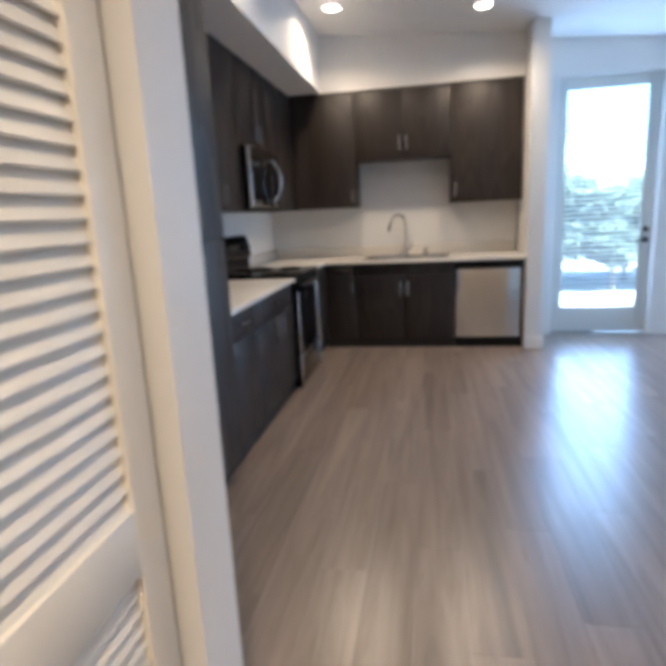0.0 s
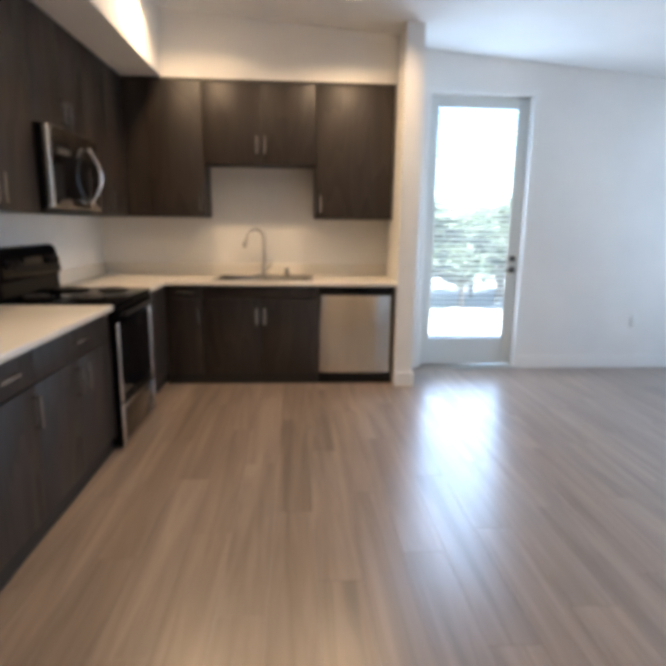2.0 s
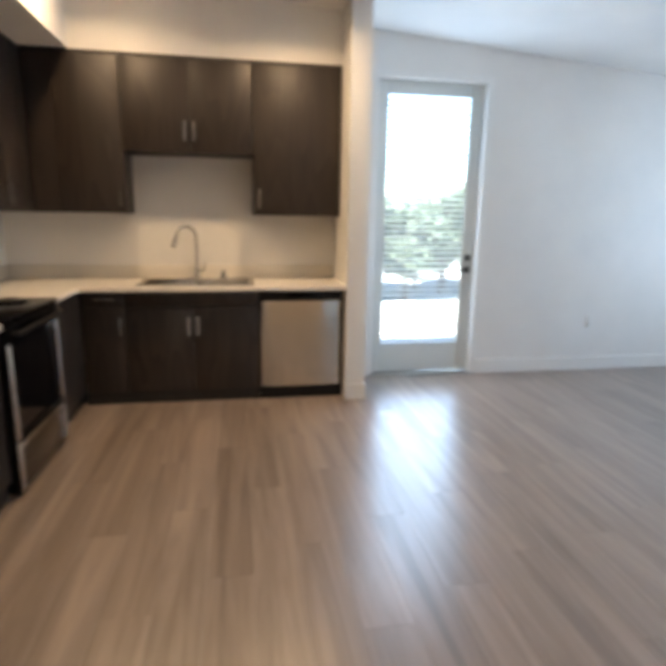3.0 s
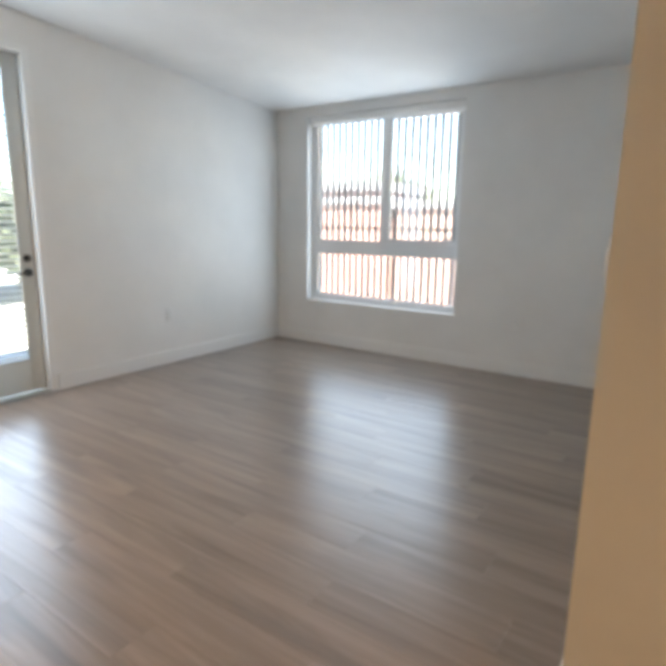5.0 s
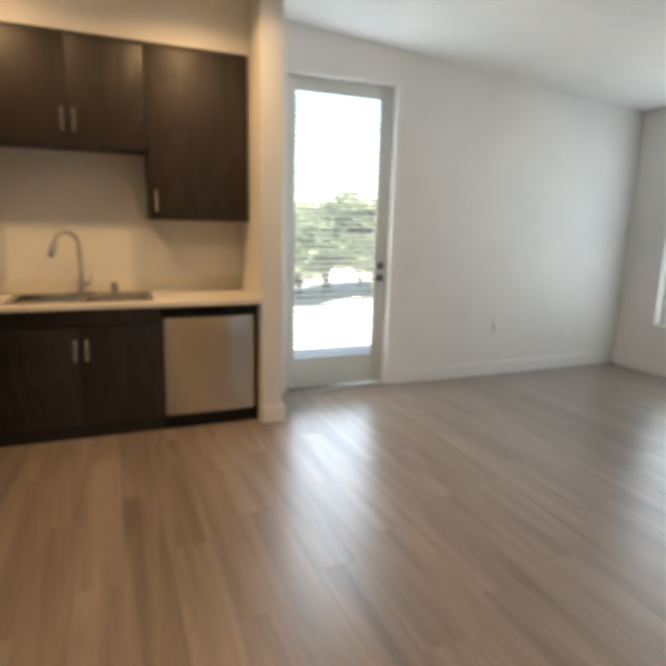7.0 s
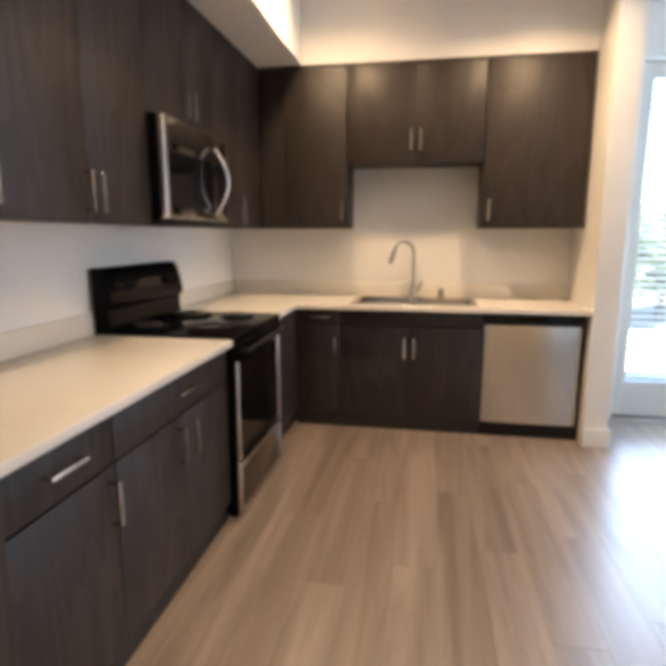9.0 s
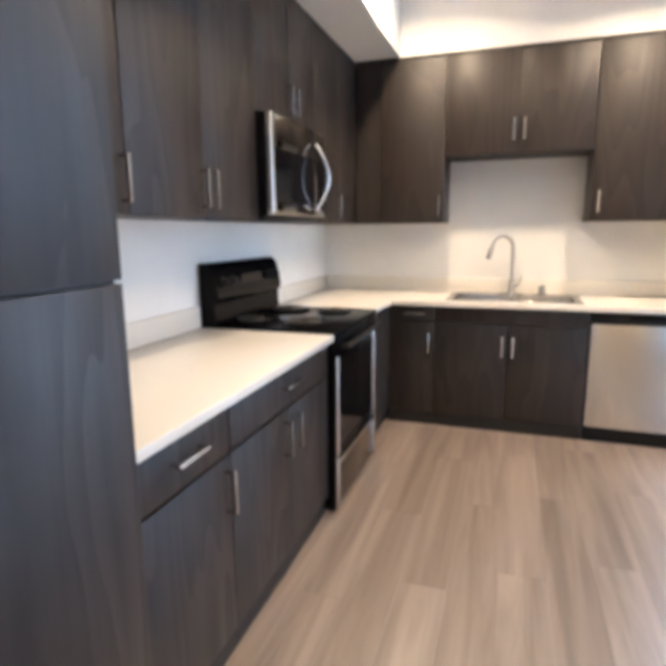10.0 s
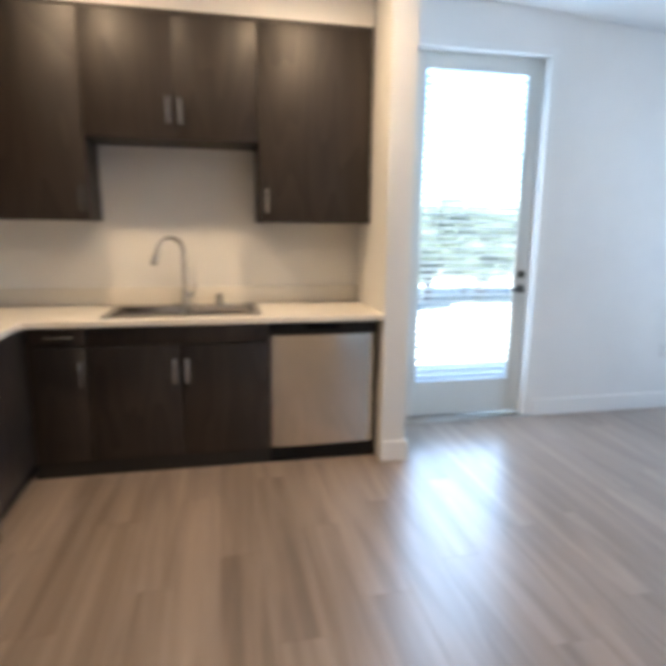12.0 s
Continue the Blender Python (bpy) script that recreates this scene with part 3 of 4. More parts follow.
def stove():
    y0, y1, xf = 4.198, 4.954, -0.452
    s = thing("stove", (-0.8, 4.576, 0), "freestanding black and stainless coil-top electric range", "stove")
    part("body", boxed(LEFT + 0.012, xf - 0.045, y0, y1, 0.03, 0.868, bevel=0.003), BLACK, s)
    bm = bmesh.new()
    box(bm, LEFT + 0.02, xf + 0.004, y0 - 0.002, y1 + 0.002, 0.869, 0.893, 0.006, 3)
    top = part("cooktop", bm, BLACK, s, "glossy black enamel cooktop")
    for bx, by, r in ((-0.675, 4.385, 0.098), (-0.965, 4.385, 0.075), (-0.925, 4.790, 0.098), (-0.650, 4.790, 0.075)):
        bm = bmesh.new()
        ring(bm, (bx, by, 0.895), Z, r + 0.012, 0.006, 40, 8)
        rod(bm, (bx, by, 0.8935), (bx, by, 0.8955), r + 0.010, 36)
        b = part("drip_pan", bm, BLACK, top, "black enamel drip pan under the burner")
        bm = bmesh.new()
        pts = []
        turns = 4 if r > 0.09 else 3
        for k in range(turns * 28 + 1):
            a = 2 * math.pi * k / 28
            q = 0.022 + (r - 0.026) * k / (turns * 28)
            pts.append((bx + q * math.cos(a), by + q * math.sin(a), 0.905))
        tube(bm, pts, 0.0058, 6)
        for k in range(3):
            a = 2 * math.pi * k / 3 + 0.4
            rod(bm, (bx + 0.01 * math.cos(a), by + 0.01 * math.sin(a), 0.8985), (bx + r * math.cos(a), by + r * math.sin(a), 0.8985), 0.003, 6)
        hub = bmesh.new()
        rod(hub, (bx, by, 0.8962), (bx, by, 0.9), 0.016, 18)
        part("burner_hub", hub, CHROME, top, "small shiny burner centre")
        part("burner_coil", bm, COIL, top, "dark spiral burner coil")
    # backguard: slanted lower panel, overhanging control head
    bm = bmesh.new()
    prof = [(LEFT + 0.012, 0.869), (-1.062, 0.893), (-1.075, 0.99), (-1.052, 1.005), (-1.046, 1.03), (-1.072, 1.155), (-1.10, 1.19), (LEFT + 0.012, 1.19)]
    ends = [[bm.verts.new((x, y, z)) for x, z in prof] for y in (y0, y1)]
    for k in range(len(prof)):
        bm.faces.new((ends[0][k], ends[0][(k + 1) % len(prof)], ends[1][(k + 1) % len(prof)], ends[1][k]))
    bm.faces.new(ends[0][::-1])
    bm.faces.new(ends[1])
    bmesh.ops.bevel(bm, geom=list(bm.edges), offset=0.004, segments=2, affect="EDGES")
    guard = part("backguard", bm, BLACK, s, "black control backguard")
    slope = Vector((0.979, 0, 0.204))
    for by in (4.275, 4.365, 4.79, 4.88):
        c = Vector((-1.060, by, 1.095))
        bm = bmesh.new()
        rod(bm, c, c + slope * 0.012, 0.026, 22)
        rod(bm, c + slope * 0.012, c + slope * 0.030, 0.019, 22, 0.017)
        k = part("knob", bm, BLACKPLASTIC, guard)
    bm = bmesh.new()
    box(bm, -1.064, -1.056, 4.46, 4.70, 1.065, 1.125, 0.002, 1)
    part("clock_panel", bm, BLACKGLASS, guard)
    # oven door with a window, then the drawer
    bm = bmesh.new()
    a, b, lo, hi = y0 + 0.004, y1 - 0.004, 0.285, 0.862
    a, b = y0 + 0.02, y1 - 0.02
    box(bm, xf - 0.042, xf - 0.001, a + 0.026, b - 0.026, hi - 0.115, hi, 0.003, 2)
    door = part("oven_door", bm, BLACK, s, "black oven door with stainless side strips")
    part("lower_rail", boxed(xf - 0.042, xf - 0.001, a + 0.026, b - 0.026, lo, lo + 0.035, bevel=0.003), BLACK, door)
    for u in (a, b - 0.026):
        part("side_strip", boxed(xf - 0.042, xf + 0.004, u, u + 0.026, lo, hi - 0.09, bevel=0.006, seg=3), STRIP, door, "bright stainless strip")
    for u in (y0, y1 - 0.019):
        part("flank", boxed(xf - 0.044, xf - 0.006, u, u + 0.019, 0.014, 0.868, bevel=0.002), BLACK, s)
    part("window", boxed(xf - 0.03, xf - 0.004, a + 0.025, b - 0.025, lo + 0.034, hi - 0.114), BLACKGLASS, door, "black oven window glass")
    part("top_panel", boxed(xf - 0.002, xf + 0.005, a + 0.002, b - 0.002, hi - 0.085, hi - 0.002, bevel=0.003), BLACK, door, "black upper door panel")
    bm = bmesh.new()
    tube(bm, [(xf + 0.002, a + 0.05, hi - 0.045), (xf + 0.038, a + 0.05, hi - 0.045)], 0.010, 10)
    tube(bm, [(xf + 0.002, b - 0.05, hi - 0.045), (xf + 0.038, b - 0.05, hi - 0.045)], 0.010, 10)
    tube(bm, [(xf + 0.038, a + 0.025, hi - 0.045), (xf + 0.038, b - 0.025, hi - 0.045)], 0.012, 12)
    part("handle", bm, BLACKPLASTIC, door, "black bar handle")
    drawer = part("drawer", boxed(xf - 0.042, xf, a + 0.026, b - 0.026, 0.03, 0.276, bevel=0.004), MIRRORDARK, s, "storage drawer with stainless edges, coloured dark for the floor it mirrors")
    part("grip", boxed(xf - 0.002, xf + 0.012, a + 0.03, b - 0.03, 0.245, 0.272, bevel=0.005, seg=3), STEEL_H, drawer, "thin stainless grip")
    for u in (a, b - 0.026):
        part("side_strip", boxed(xf - 0.042, xf + 0.004, u, u + 0.026, 0.014, 0.276, bevel=0.006, seg=3), STRIP, drawer, "bright stainless strip")
    for fx in (LEFT + 0.08, xf - 0.07):
        for fy in (y0 + 0.05, y1 - 0.05):
            bm = bmesh.new()
            rod(bm, (fx, fy, 0.0), (fx, fy, 0.035), 0.018, 12)
            part("foot", bm, BLACKPLASTIC, s)


stove()


def microwave():
    y0, y1, xf, z0, z1 = 4.198, 4.949, -0.748, 1.412, 1.862
    m = thing("microwave", (-0.95, 4.57, z0), "over-the-range stainless microwave with arched handle, above the stove", "microwave")
    part("body", boxed(LEFT + 0.004, xf - 0.032, y0, y1, z0, z1, bevel=0.003), BLACK, m)
    part("vent_base", boxed(LEFT + 0.05, xf - 0.05, y0 + 0.02, y1 - 0.02, z0 - 0.022, z0 + 0.002, bevel=0.004), BLACKPLASTIC, m, "black underside with vents")
    bm = bmesh.new()
    dy = 4.775
    glz0, glz1 = z0 + 0.062, z0 + 0.305
    for q in ((y0 + 0.034, y0 + 0.05, z0 + 0.004, z1 - 0.002), (dy - 0.012, dy, z0 + 0.004, z1 - 0.002), (y0 + 0.05, dy - 0.012, z0 + 0.004, glz0), (y0 + 0.05, dy - 0.012, glz1, z1 - 0.002)):
        box(bm, xf - 0.03, xf, *q, 0.002, 2)
    door = part("door", bm, STEEL_DARK, m, "polished stainless door frame")
    part("edge_strip", boxed(xf - 0.03, xf + 0.003, y0 + 0.002, y0 + 0.033, z0 + 0.004, z1 - 0.002, bevel=0.008, seg=4), STRIP, door, "bright stainless door edge")
    part("window", boxed(xf - 0.024, xf - 0.003, y0 + 0.049, dy - 0.011, glz0 - 0.001, glz1 + 0.001), BLACKGLASS, door, "dark glass window")
    panel = part("control_panel", boxed(xf - 0.03, xf - 0.001, dy + 0.002, y1 - 0.002, z0 + 0.004, z1 - 0.002, bevel=0.003), STEEL_DARK, m)
    part("keypad", boxed(xf - 0.002, xf + 0.001, dy + 0.015, y1 - 0.012, glz0, glz1), BLACKGLASS, panel, "black keypad panel")
    bm = bmesh.new()
    pts = [(xf + 0.004 + 0.064 * math.sin(math.pi * k / 14), dy - 0.005 + 0.02 * math.sin(math.pi * k / 14), z0 + 0.045 + 0.34 * k / 14) for k in range(15)]
    tube(bm, pts, 0.011, 12)
    part("handle", bm, CHROME, door, "arched chrome handle")


microwave()


def fridge():
    y0, y1, xf, top, split = 1.262, 2.026, -0.250, 1.655, 1.068
    f = thing("fridge", (-0.75, 1.64, 0), "stainless steel top-freezer fridge beside the pantry", "fridge")
    part("body", boxed(-1.08, xf - 0.075, y0 + 0.006, y1 - 0.006, 0.03, top - 0.012, bevel=0.006), BLACKPLASTIC, f, "dark grey fridge case")

    def leaf(name, lo, hi):
        bm = bmesh.new()
        n, rows = 20, []
        for k in range(n + 1):
            u = 2 * k / n - 1
            bow = 0.030 * (1 - abs(u) ** 3.2)
            rows.append([bm.verts.new((x, (y0 + y1) / 2 + (y1 - y0) / 2 * u, z)) for x, z in ((xf - 0.068, lo), (xf - 0.030 + bow - 0.004, lo), (xf - 0.030 + bow, lo + 0.008), (xf - 0.030 + bow, hi - 0.008), (xf - 0.034 + bow, hi), (xf - 0.068, hi))])
        for a, b in zip(rows, rows[1:]):
            for k in range(6):
                bm.faces.new((a[k], b[k], b[(k + 1) % 6], a[(k + 1) % 6]))
        bm.faces.new(rows[0])
        bm.faces.new(rows[-1][::-1])
        return part(name, bm, STEEL, f, "curved brushed stainless door")

    fz = leaf("freezer_door", split + 0.004, top)
    fr = leaf("fridge_door", 0.07, split - 0.055)
    part("pocket", boxed(xf - 0.062, xf - 0.022, y0 + 0.01, y1 - 0.02, split - 0.056, split + 0.003, bevel=0.006), BLACK, f, "black handle recess between the doors")
    bm = bmesh.new()
    tube(bm, [(xf - 0.022 + 0.028 * (1 - abs(2 * k / 16 - 1) ** 3), y0 + 0.02 + (y1 - y0 - 0.05) * k / 16, split - 0.052) for k in range(17)], 0.006, 8)
    part("grip", bm, CHROME, fr, "silver lip of the handle recess")
    part("badge", boxed(xf - 0.019, xf - 0.0135, 1.935, 1.99, 1.575, 1.605, bevel=0.001, seg=1), PLASTIC, fz, "small pale name plate, plain")
    for fy in (y0 + 0.06, y1 - 0.06):
        bm = bmesh.new()
        rod(bm, (xf - 0.14, fy, 0), (xf - 0.14, fy, 0.04), 0.022, 12)
        part("foot", bm, BLACKPLASTIC, f)
        bm = bmesh.new()
        rod(bm, (-1.0, fy, 0), (-1.0, fy, 0.04), 0.022, 12)
        part("foot", bm, BLACKPLASTIC, f)
    part("hinge_cap", boxed(xf - 0.10, xf - 0.03, y0 + 0.02, y0 + 0.11, top - 0.012, top + 0.012, bevel=0.005), BLACKPLASTIC, f)


fridge()


# ---- hall closet ----
def louver_leaf(y0, y1, tilt):
    d = thing("louvered_closet_door", (0.087, (y0 + y1) / 2, 0.01), "cream painted louvered double closet door, closed", "closet door", "closet doors")
    x0, x1, st = 0.057, 0.091, 0.080
    part("stile", boxed(x0, x1, y0, y0 + st, 0.012, 2.045, bevel=0.003), LOUVER, d)
    part("stile", boxed(x0, x1, y1 - st, y1, 0.012, 2.045, bevel=0.003), LOUVER, d)
    for lo, hi in ((0.012, 0.16), (0.792, 0.905), (1.935, 2.045)):
        part("rail", boxed(x0, x1, y0 + st, y1 - st, lo, hi, bevel=0.003), LOUVER, d)
    bm = bmesh.new()
    c, s = math.cos(radians(tilt)), math.sin(radians(tilt))
    w, t = 0.049, 0.0065
    prof = [(-w / 2 * c - t / 2 * s, w / 2 * s - t / 2 * c), (w / 2 * c - t / 2 * s, -w / 2 * s - t / 2 * c), (w / 2 * c + t / 2 * s, -w / 2 * s + t / 2 * c), (-w / 2 * c + t / 2 * s, w / 2 * s + t / 2 * c)]
    ends = [[bm.verts.new((px, y, pz)) for px, pz in prof] for y in (y0 + st - 0.004, y1 - st + 0.004)]
    for k in range(4):
        bm.faces.new((ends[0][k], ends[0][(k + 1) % 4], ends[1][(k + 1) % 4], ends[1][k]))
    bm.faces.new(ends[0][::-1])
    bm.faces.new(ends[1])
    bmesh.ops.bevel(bm, geom=[e for e in bm.edges if abs(e.verts[0].co.y - e.verts[1].co.y) > 0.1], offset=0.0025, segments=2, affect="EDGES")
    o = origin_of(d)
    for v in bm.verts:
        v.co.y -= o.y
    me = finish("slat", bm, LOUVER)
    for lo, hi in ((0.905, 1.935), (0.16, 0.792)):
        z = lo + 0.018
        while z < hi - 0.012:
            ob = new("slat", me)
            ob.parent = d
            ob.location = (0.074 - o.x, 0, z - o.z)
            z += 0.0315
    return d


louver_leaf(0.203, 1.014, 72)
louver_leaf(-0.615, 0.199, 72)
solid("trim", boxed(HALL_L - 0.1, HALL_L + 0.004, CL0 + 0.001, CL1 - 0.001, CLZ - 0.012, CLZ - 0.001, bevel=0.001, seg=1), TRIM, "white closet opening head trim", "trim")

# ---- glazed balcony door ----
LX0, LX1, LZ1, LY = 1.772, 2.690, 2.490, 6.115
bm = bmesh.new()
box(bm, DX0 + 0.001, LX0 - 0.004, DOORWALL - 0.005, DOORWALL + 0.19, 0, DZ - 0.001, 0.002, 1)
box(bm, LX1 + 0.004, DX1 - 0.001, DOORWALL - 0.005, DOORWALL + 0.19, 0, DZ - 0.001, 0.002, 1)
box(bm, LX0 - 0.004, LX1 + 0.004, DOORWALL - 0.005, DOORWALL + 0.19, LZ1 + 0.004, DZ - 0.001, 0.002, 1)
solid("door_frame", bm, TRIM, "white painted door frame in the wall", "door frame")
door = thing("door_1", (LX0, LY, 0.012), "pale painted full-glass balcony door with blinds, closed", "door", kind="structure")
GX0, GX1, GZ0, GZ1 = 1.852, 2.592, 0.268, 2.392
part("stile", boxed(LX0, GX0, LY, LY + 0.045, 0.018, LZ1, bevel=0.003), DOORPAINT, door)
part("stile", boxed(GX1, LX1, LY, LY + 0.045, 0.018, LZ1, bevel=0.003), DOORPAINT, door)
part("rail", boxed(GX0, GX1, LY, LY + 0.045, 0.018, GZ0, bevel=0.003), DOORPAINT, door)
# Added strip that keeps daylight out of the gap's left half.
part("gap_strip", boxed(LX0 + 0.004, 2.20, LY + 0.01, LY + 0.03, 0.0115, 0.019), BLACKPLASTIC, door, "black strip added under the left half of the door")
part("rail", boxed(GX0, GX1, LY, LY + 0.045, GZ1, LZ1, bevel=0.003), DOORPAINT, door)
bm = bmesh.new()
for q in ((GX0 - 0.006, GX0 + 0.012, GZ0, GZ1), (GX1 - 0.012, GX1 + 0.006, GZ0, GZ1)):
    box(bm, q[0], q[1], LY - 0.007, LY + 0.004, q[2], q[3], 0.003, 1)
for q in ((GZ0 - 0.006, GZ0 + 0.012), (GZ1 - 0.012, GZ1 + 0.006)):
    box(bm, GX0 + 0.012, GX1 - 0.012, LY - 0.007, LY + 0.004, q[0], q[1], 0.003, 1)
part("glass_bead", bm, DOORPAINT, door)
for yy in (LY + 0.006, LY + 0.036):
    g = part("pane", boxed(GX0 - 0.002, GX1 + 0.002, yy, yy + 0.003, GZ0 - 0.002, GZ1 + 0.002), GLASS, door, "clear glass pane")
    g.visible_shadow = False
bm = bmesh.new()
c, s = math.cos(radians(42)), math.sin(radians(42))
w = 0.0150
ends = [[bm.verts.new((x - LX0, py, pz)) for py, pz in ((-w * c, -w * s), (w * c, w * s), (w * c, w * s + 0.0012), (-w * c, -w * s + 0.0012))] for x in (GX0 + 0.004, GX1 - 0.004)]
for k in range(4):
    bm.faces.new((ends[0][k], ends[0][(k + 1) % 4], ends[1][(k + 1) % 4], ends[1][k]))
bm.faces.new(ends[0][::-1])
bm.faces.new(ends[1])
me = finish("blind_slat", bm, SLAT)
z = GZ0 + 0.03
while z < GZ1 - 0.02:
    ob = new("blind_slat", me)
    ob.parent = door
    ob.location = (0, 0.0225, z - 0.012)
    z += 0.0465
bm = bmesh.new()
hx = 2.634
rod(bm, (hx, LY, 1.05), (hx, LY - 0.012, 1.05), 0.029, 24)
rod(bm, (hx, LY - 0.012, 1.05), (hx, LY - 0.022, 1.05), 0.021, 24, 0.019)
box(bm, hx - 0.004, hx + 0.004, LY - 0.036, LY - 0.022, 1.034, 1.066, 0.002, 1)
part("deadbolt", bm, DARKMETAL, door, "dark metal deadbolt thumb turn")
bm = bmesh.new()
rod(bm, (hx, LY, 0.945), (hx, LY - 0.012, 0.945), 0.031, 24)
rod(bm, (hx, LY - 0.012, 0.945), (hx, LY - 0.05, 0.945), 0.011, 14)
tube(bm, [(hx + 0.006, LY - 0.05, 0.945), (hx - 0.05, LY - 0.052, 0.945), (hx - 0.105, LY - 0.046, 0.942)], [0.0105, 0.0095, 0.008], 12)
part("door_handle", bm, DARKMETAL, door, "dark metal lever handle")
solid("threshold", boxed(DX0 + 0.002, DX1 - 0.002, DOORWALL - 0.02, DOORWALL + 0.2, -0.008, 0.011, bevel=0.004), ALU, "aluminium threshold under the balcony door", "threshold")

# ---- window ----
win = thing("window_1", (EAST + 0.12, (WY0 + WY1) / 2, WZ0), "white vinyl window with lower fixed light, between painted reveals", "window", kind="structure")
wx0, wx1 = EAST + 0.095, EAST + 0.175


def bars(name, lst, mat, parent, label="", x0=wx0, x1=wx1):
    bm = bmesh.new()
    for q in lst:
        box(bm, x0, x1, *q, 0.003, 1)
    return part(name, bm, mat, parent, label)


fw = 0.058
MR0, MR1, MY0, MY1 = 1.012, 1.158, 4.640, 4.745
bars("window_frame", [(WY0, WY0 + fw, WZ0, WZ1), (WY1 - fw, WY1, WZ0, WZ1), (WY0 + fw, WY1 - fw, WZ0, WZ0 + 0.075), (WY0 + fw, WY1 - fw, WZ1 - fw, WZ1)], VINYLFRAME, win)
bars("mid_rail", [(WY0 + fw, WY1 - fw, MR0, MR1)], VINYLFRAME, win, x0=wx0 - 0.006)
bars("mullion", [(MY0, MY1, MR1, WZ1 - fw)], VINYLFRAME, win, x0=wx0 + 0.006)
bars("sash_frame", [(WY0 + fw, WY0 + fw + 0.035, MR1, WZ1 - fw), (WY0 + fw + 0.035, MY0, MR1, MR1 + 0.03), (WY0 + fw + 0.035, MY0, WZ1 - fw - 0.03, WZ1 - fw)], VINYLFRAME, win, x0=wx0 + 0.02, x1=wx1 - 0.02)
for q in ((WY0 + fw, WY1 - fw, WZ0 + 0.075, MR0), (WY0 + fw, MY0, MR1, WZ1 - fw), (MY1, WY1 - fw, MR1, WZ1 - fw)):
    g = part("pane", boxed(wx0 + 0.038, wx0 + 0.042, q[0] - 0.004, q[1] + 0.004, q[2] - 0.004, q[3] + 0.004), GLASS, win, "clear glass pane")
    g.visible_shadow = False
part("sill", boxed(EAST - 0.004, wx0, WY0 + 0.001, WY1 - 0.001, WZ0 - 0.0, WZ0 + 0.012, bevel=0.003), TRIM, win)
shade = thing("roller_shade", (EAST + 0.04, (WY0 + WY1) / 2, 2.37), "rolled-up white roller shade in its cassette at the window head", "roller shade")
bm = bmesh.new()
box(bm, EAST + 0.006, EAST + 0.085, WY0 + 0.006, WY1 - 0.006, 2.372, 2.446, 0.012, 3)
part("cassette", bm, TRIM, shade)
bm = bmesh.new()
rod(bm, (EAST + 0.05, WY0 + 0.02, 2.366), (EAST + 0.05, WY1 - 0.02, 2.366), 0.009, 10)
part("hem_bar", bm, TRIM, shade)

# ---- small fittings ----
out = thing("wall_outlet", (3.86, DOORWALL, 0.47), "white duplex outlet plate on the wall", "outlet")
part("plate", boxed(3.825, 3.895, DOORWALL - 0.006, DOORWALL, 0.413, 0.527, bevel=0.002), PLASTIC, out)
for zz in (0.447, 0.493):
    part("socket", boxed(3.843, 3.877, DOORWALL - 0.0085, DOORWALL - 0.005, zz - 0.016, zz + 0.016, bevel=0.002), PLASTIC, out)
for zz in (0.447, 0.493):
    for sx in (-0.007, 0.007):
        part("slot", boxed(3.86 + sx - 0.0012, 3.86 + sx + 0.0012, DOORWALL - 0.0092, DOORWALL - 0.0084, zz - 0.003, zz + 0.006), BLACKPLASTIC, out)
OY, OZ = 3.23, 0.47
out = thing("wall_outlet", (EAST, OY, OZ), "white duplex outlet plate beside the window", "outlet")
part("plate", boxed(EAST - 0.006, EAST, OY - 0.035, OY + 0.035, OZ - 0.057, OZ + 0.057, bevel=0.002), PLASTIC, out)
for zz in (OZ - 0.023, OZ + 0.023):
    part("socket", boxed(EAST - 0.0085, EAST - 0.005, OY - 0.017, OY + 0.017, zz - 0.016, zz + 0.016, bevel=0.002), PLASTIC, out)
    for sy in (-0.007, 0.007):
        part("slot", boxed(EAST - 0.0092, EAST - 0.0084, OY + sy - 0.0012, OY + sy + 0.0012, zz - 0.003, zz + 0.006), BLACKPLASTIC, out)
sw = thing("light_switch", (2.05, SOUTH, 1.26), "white rocker light switch plate near the wall corner", "light switch")
part("plate", boxed(2.015, 2.085, SOUTH, SOUTH + 0.010, 1.19, 1.315, bevel=0.003), PLASTIC, sw)
part("rocker", boxed(2.033, 2.067, SOUTH + 0.009, SOUTH + 0.018, 1.22, 1.29, bevel=0.003), PLASTIC, sw)

GLOW = bpy.data.materials.new("downlight_lens_glow")
GLOW.use_nodes = True
principled(GLOW).inputs["Emission Color"].default_value = (1.0, 0.80, 0.55, 1)
principled(GLOW).inputs["Emission Strength"].default_value = LENS


def downlight(x, y, watts, spread=142):
    z = ceil_z(x)
    d = thing("downlight", (x, y, z), "round recessed LED ceiling downlight with white trim, lit", "downlight", "kitchen downlights")
    bm = bmesh.new()
    ring(bm, (x, y, z - 0.003), Z, 0.078, 0.009, 40, 8)
    part("trim_ring", bm, TRIM, d)
    bm = bmesh.new()
    rod(bm, (x, y, z - 0.004), (x, y, z + 0.002), 0.071, 36)
    part("lens", bm, GLOW, d, "glowing frosted lens")
    lamp = new("downlight_lamp", bpy.data.lights.new("downlight_lamp", "AREA"))
    lamp.data.shape, lamp.data.size, lamp.data.energy, lamp.data.color, lamp.data.spread = "DISK", 0.17, watts, WARM, radians(spread)
    lamp.location = (x, y, z - 0.010)


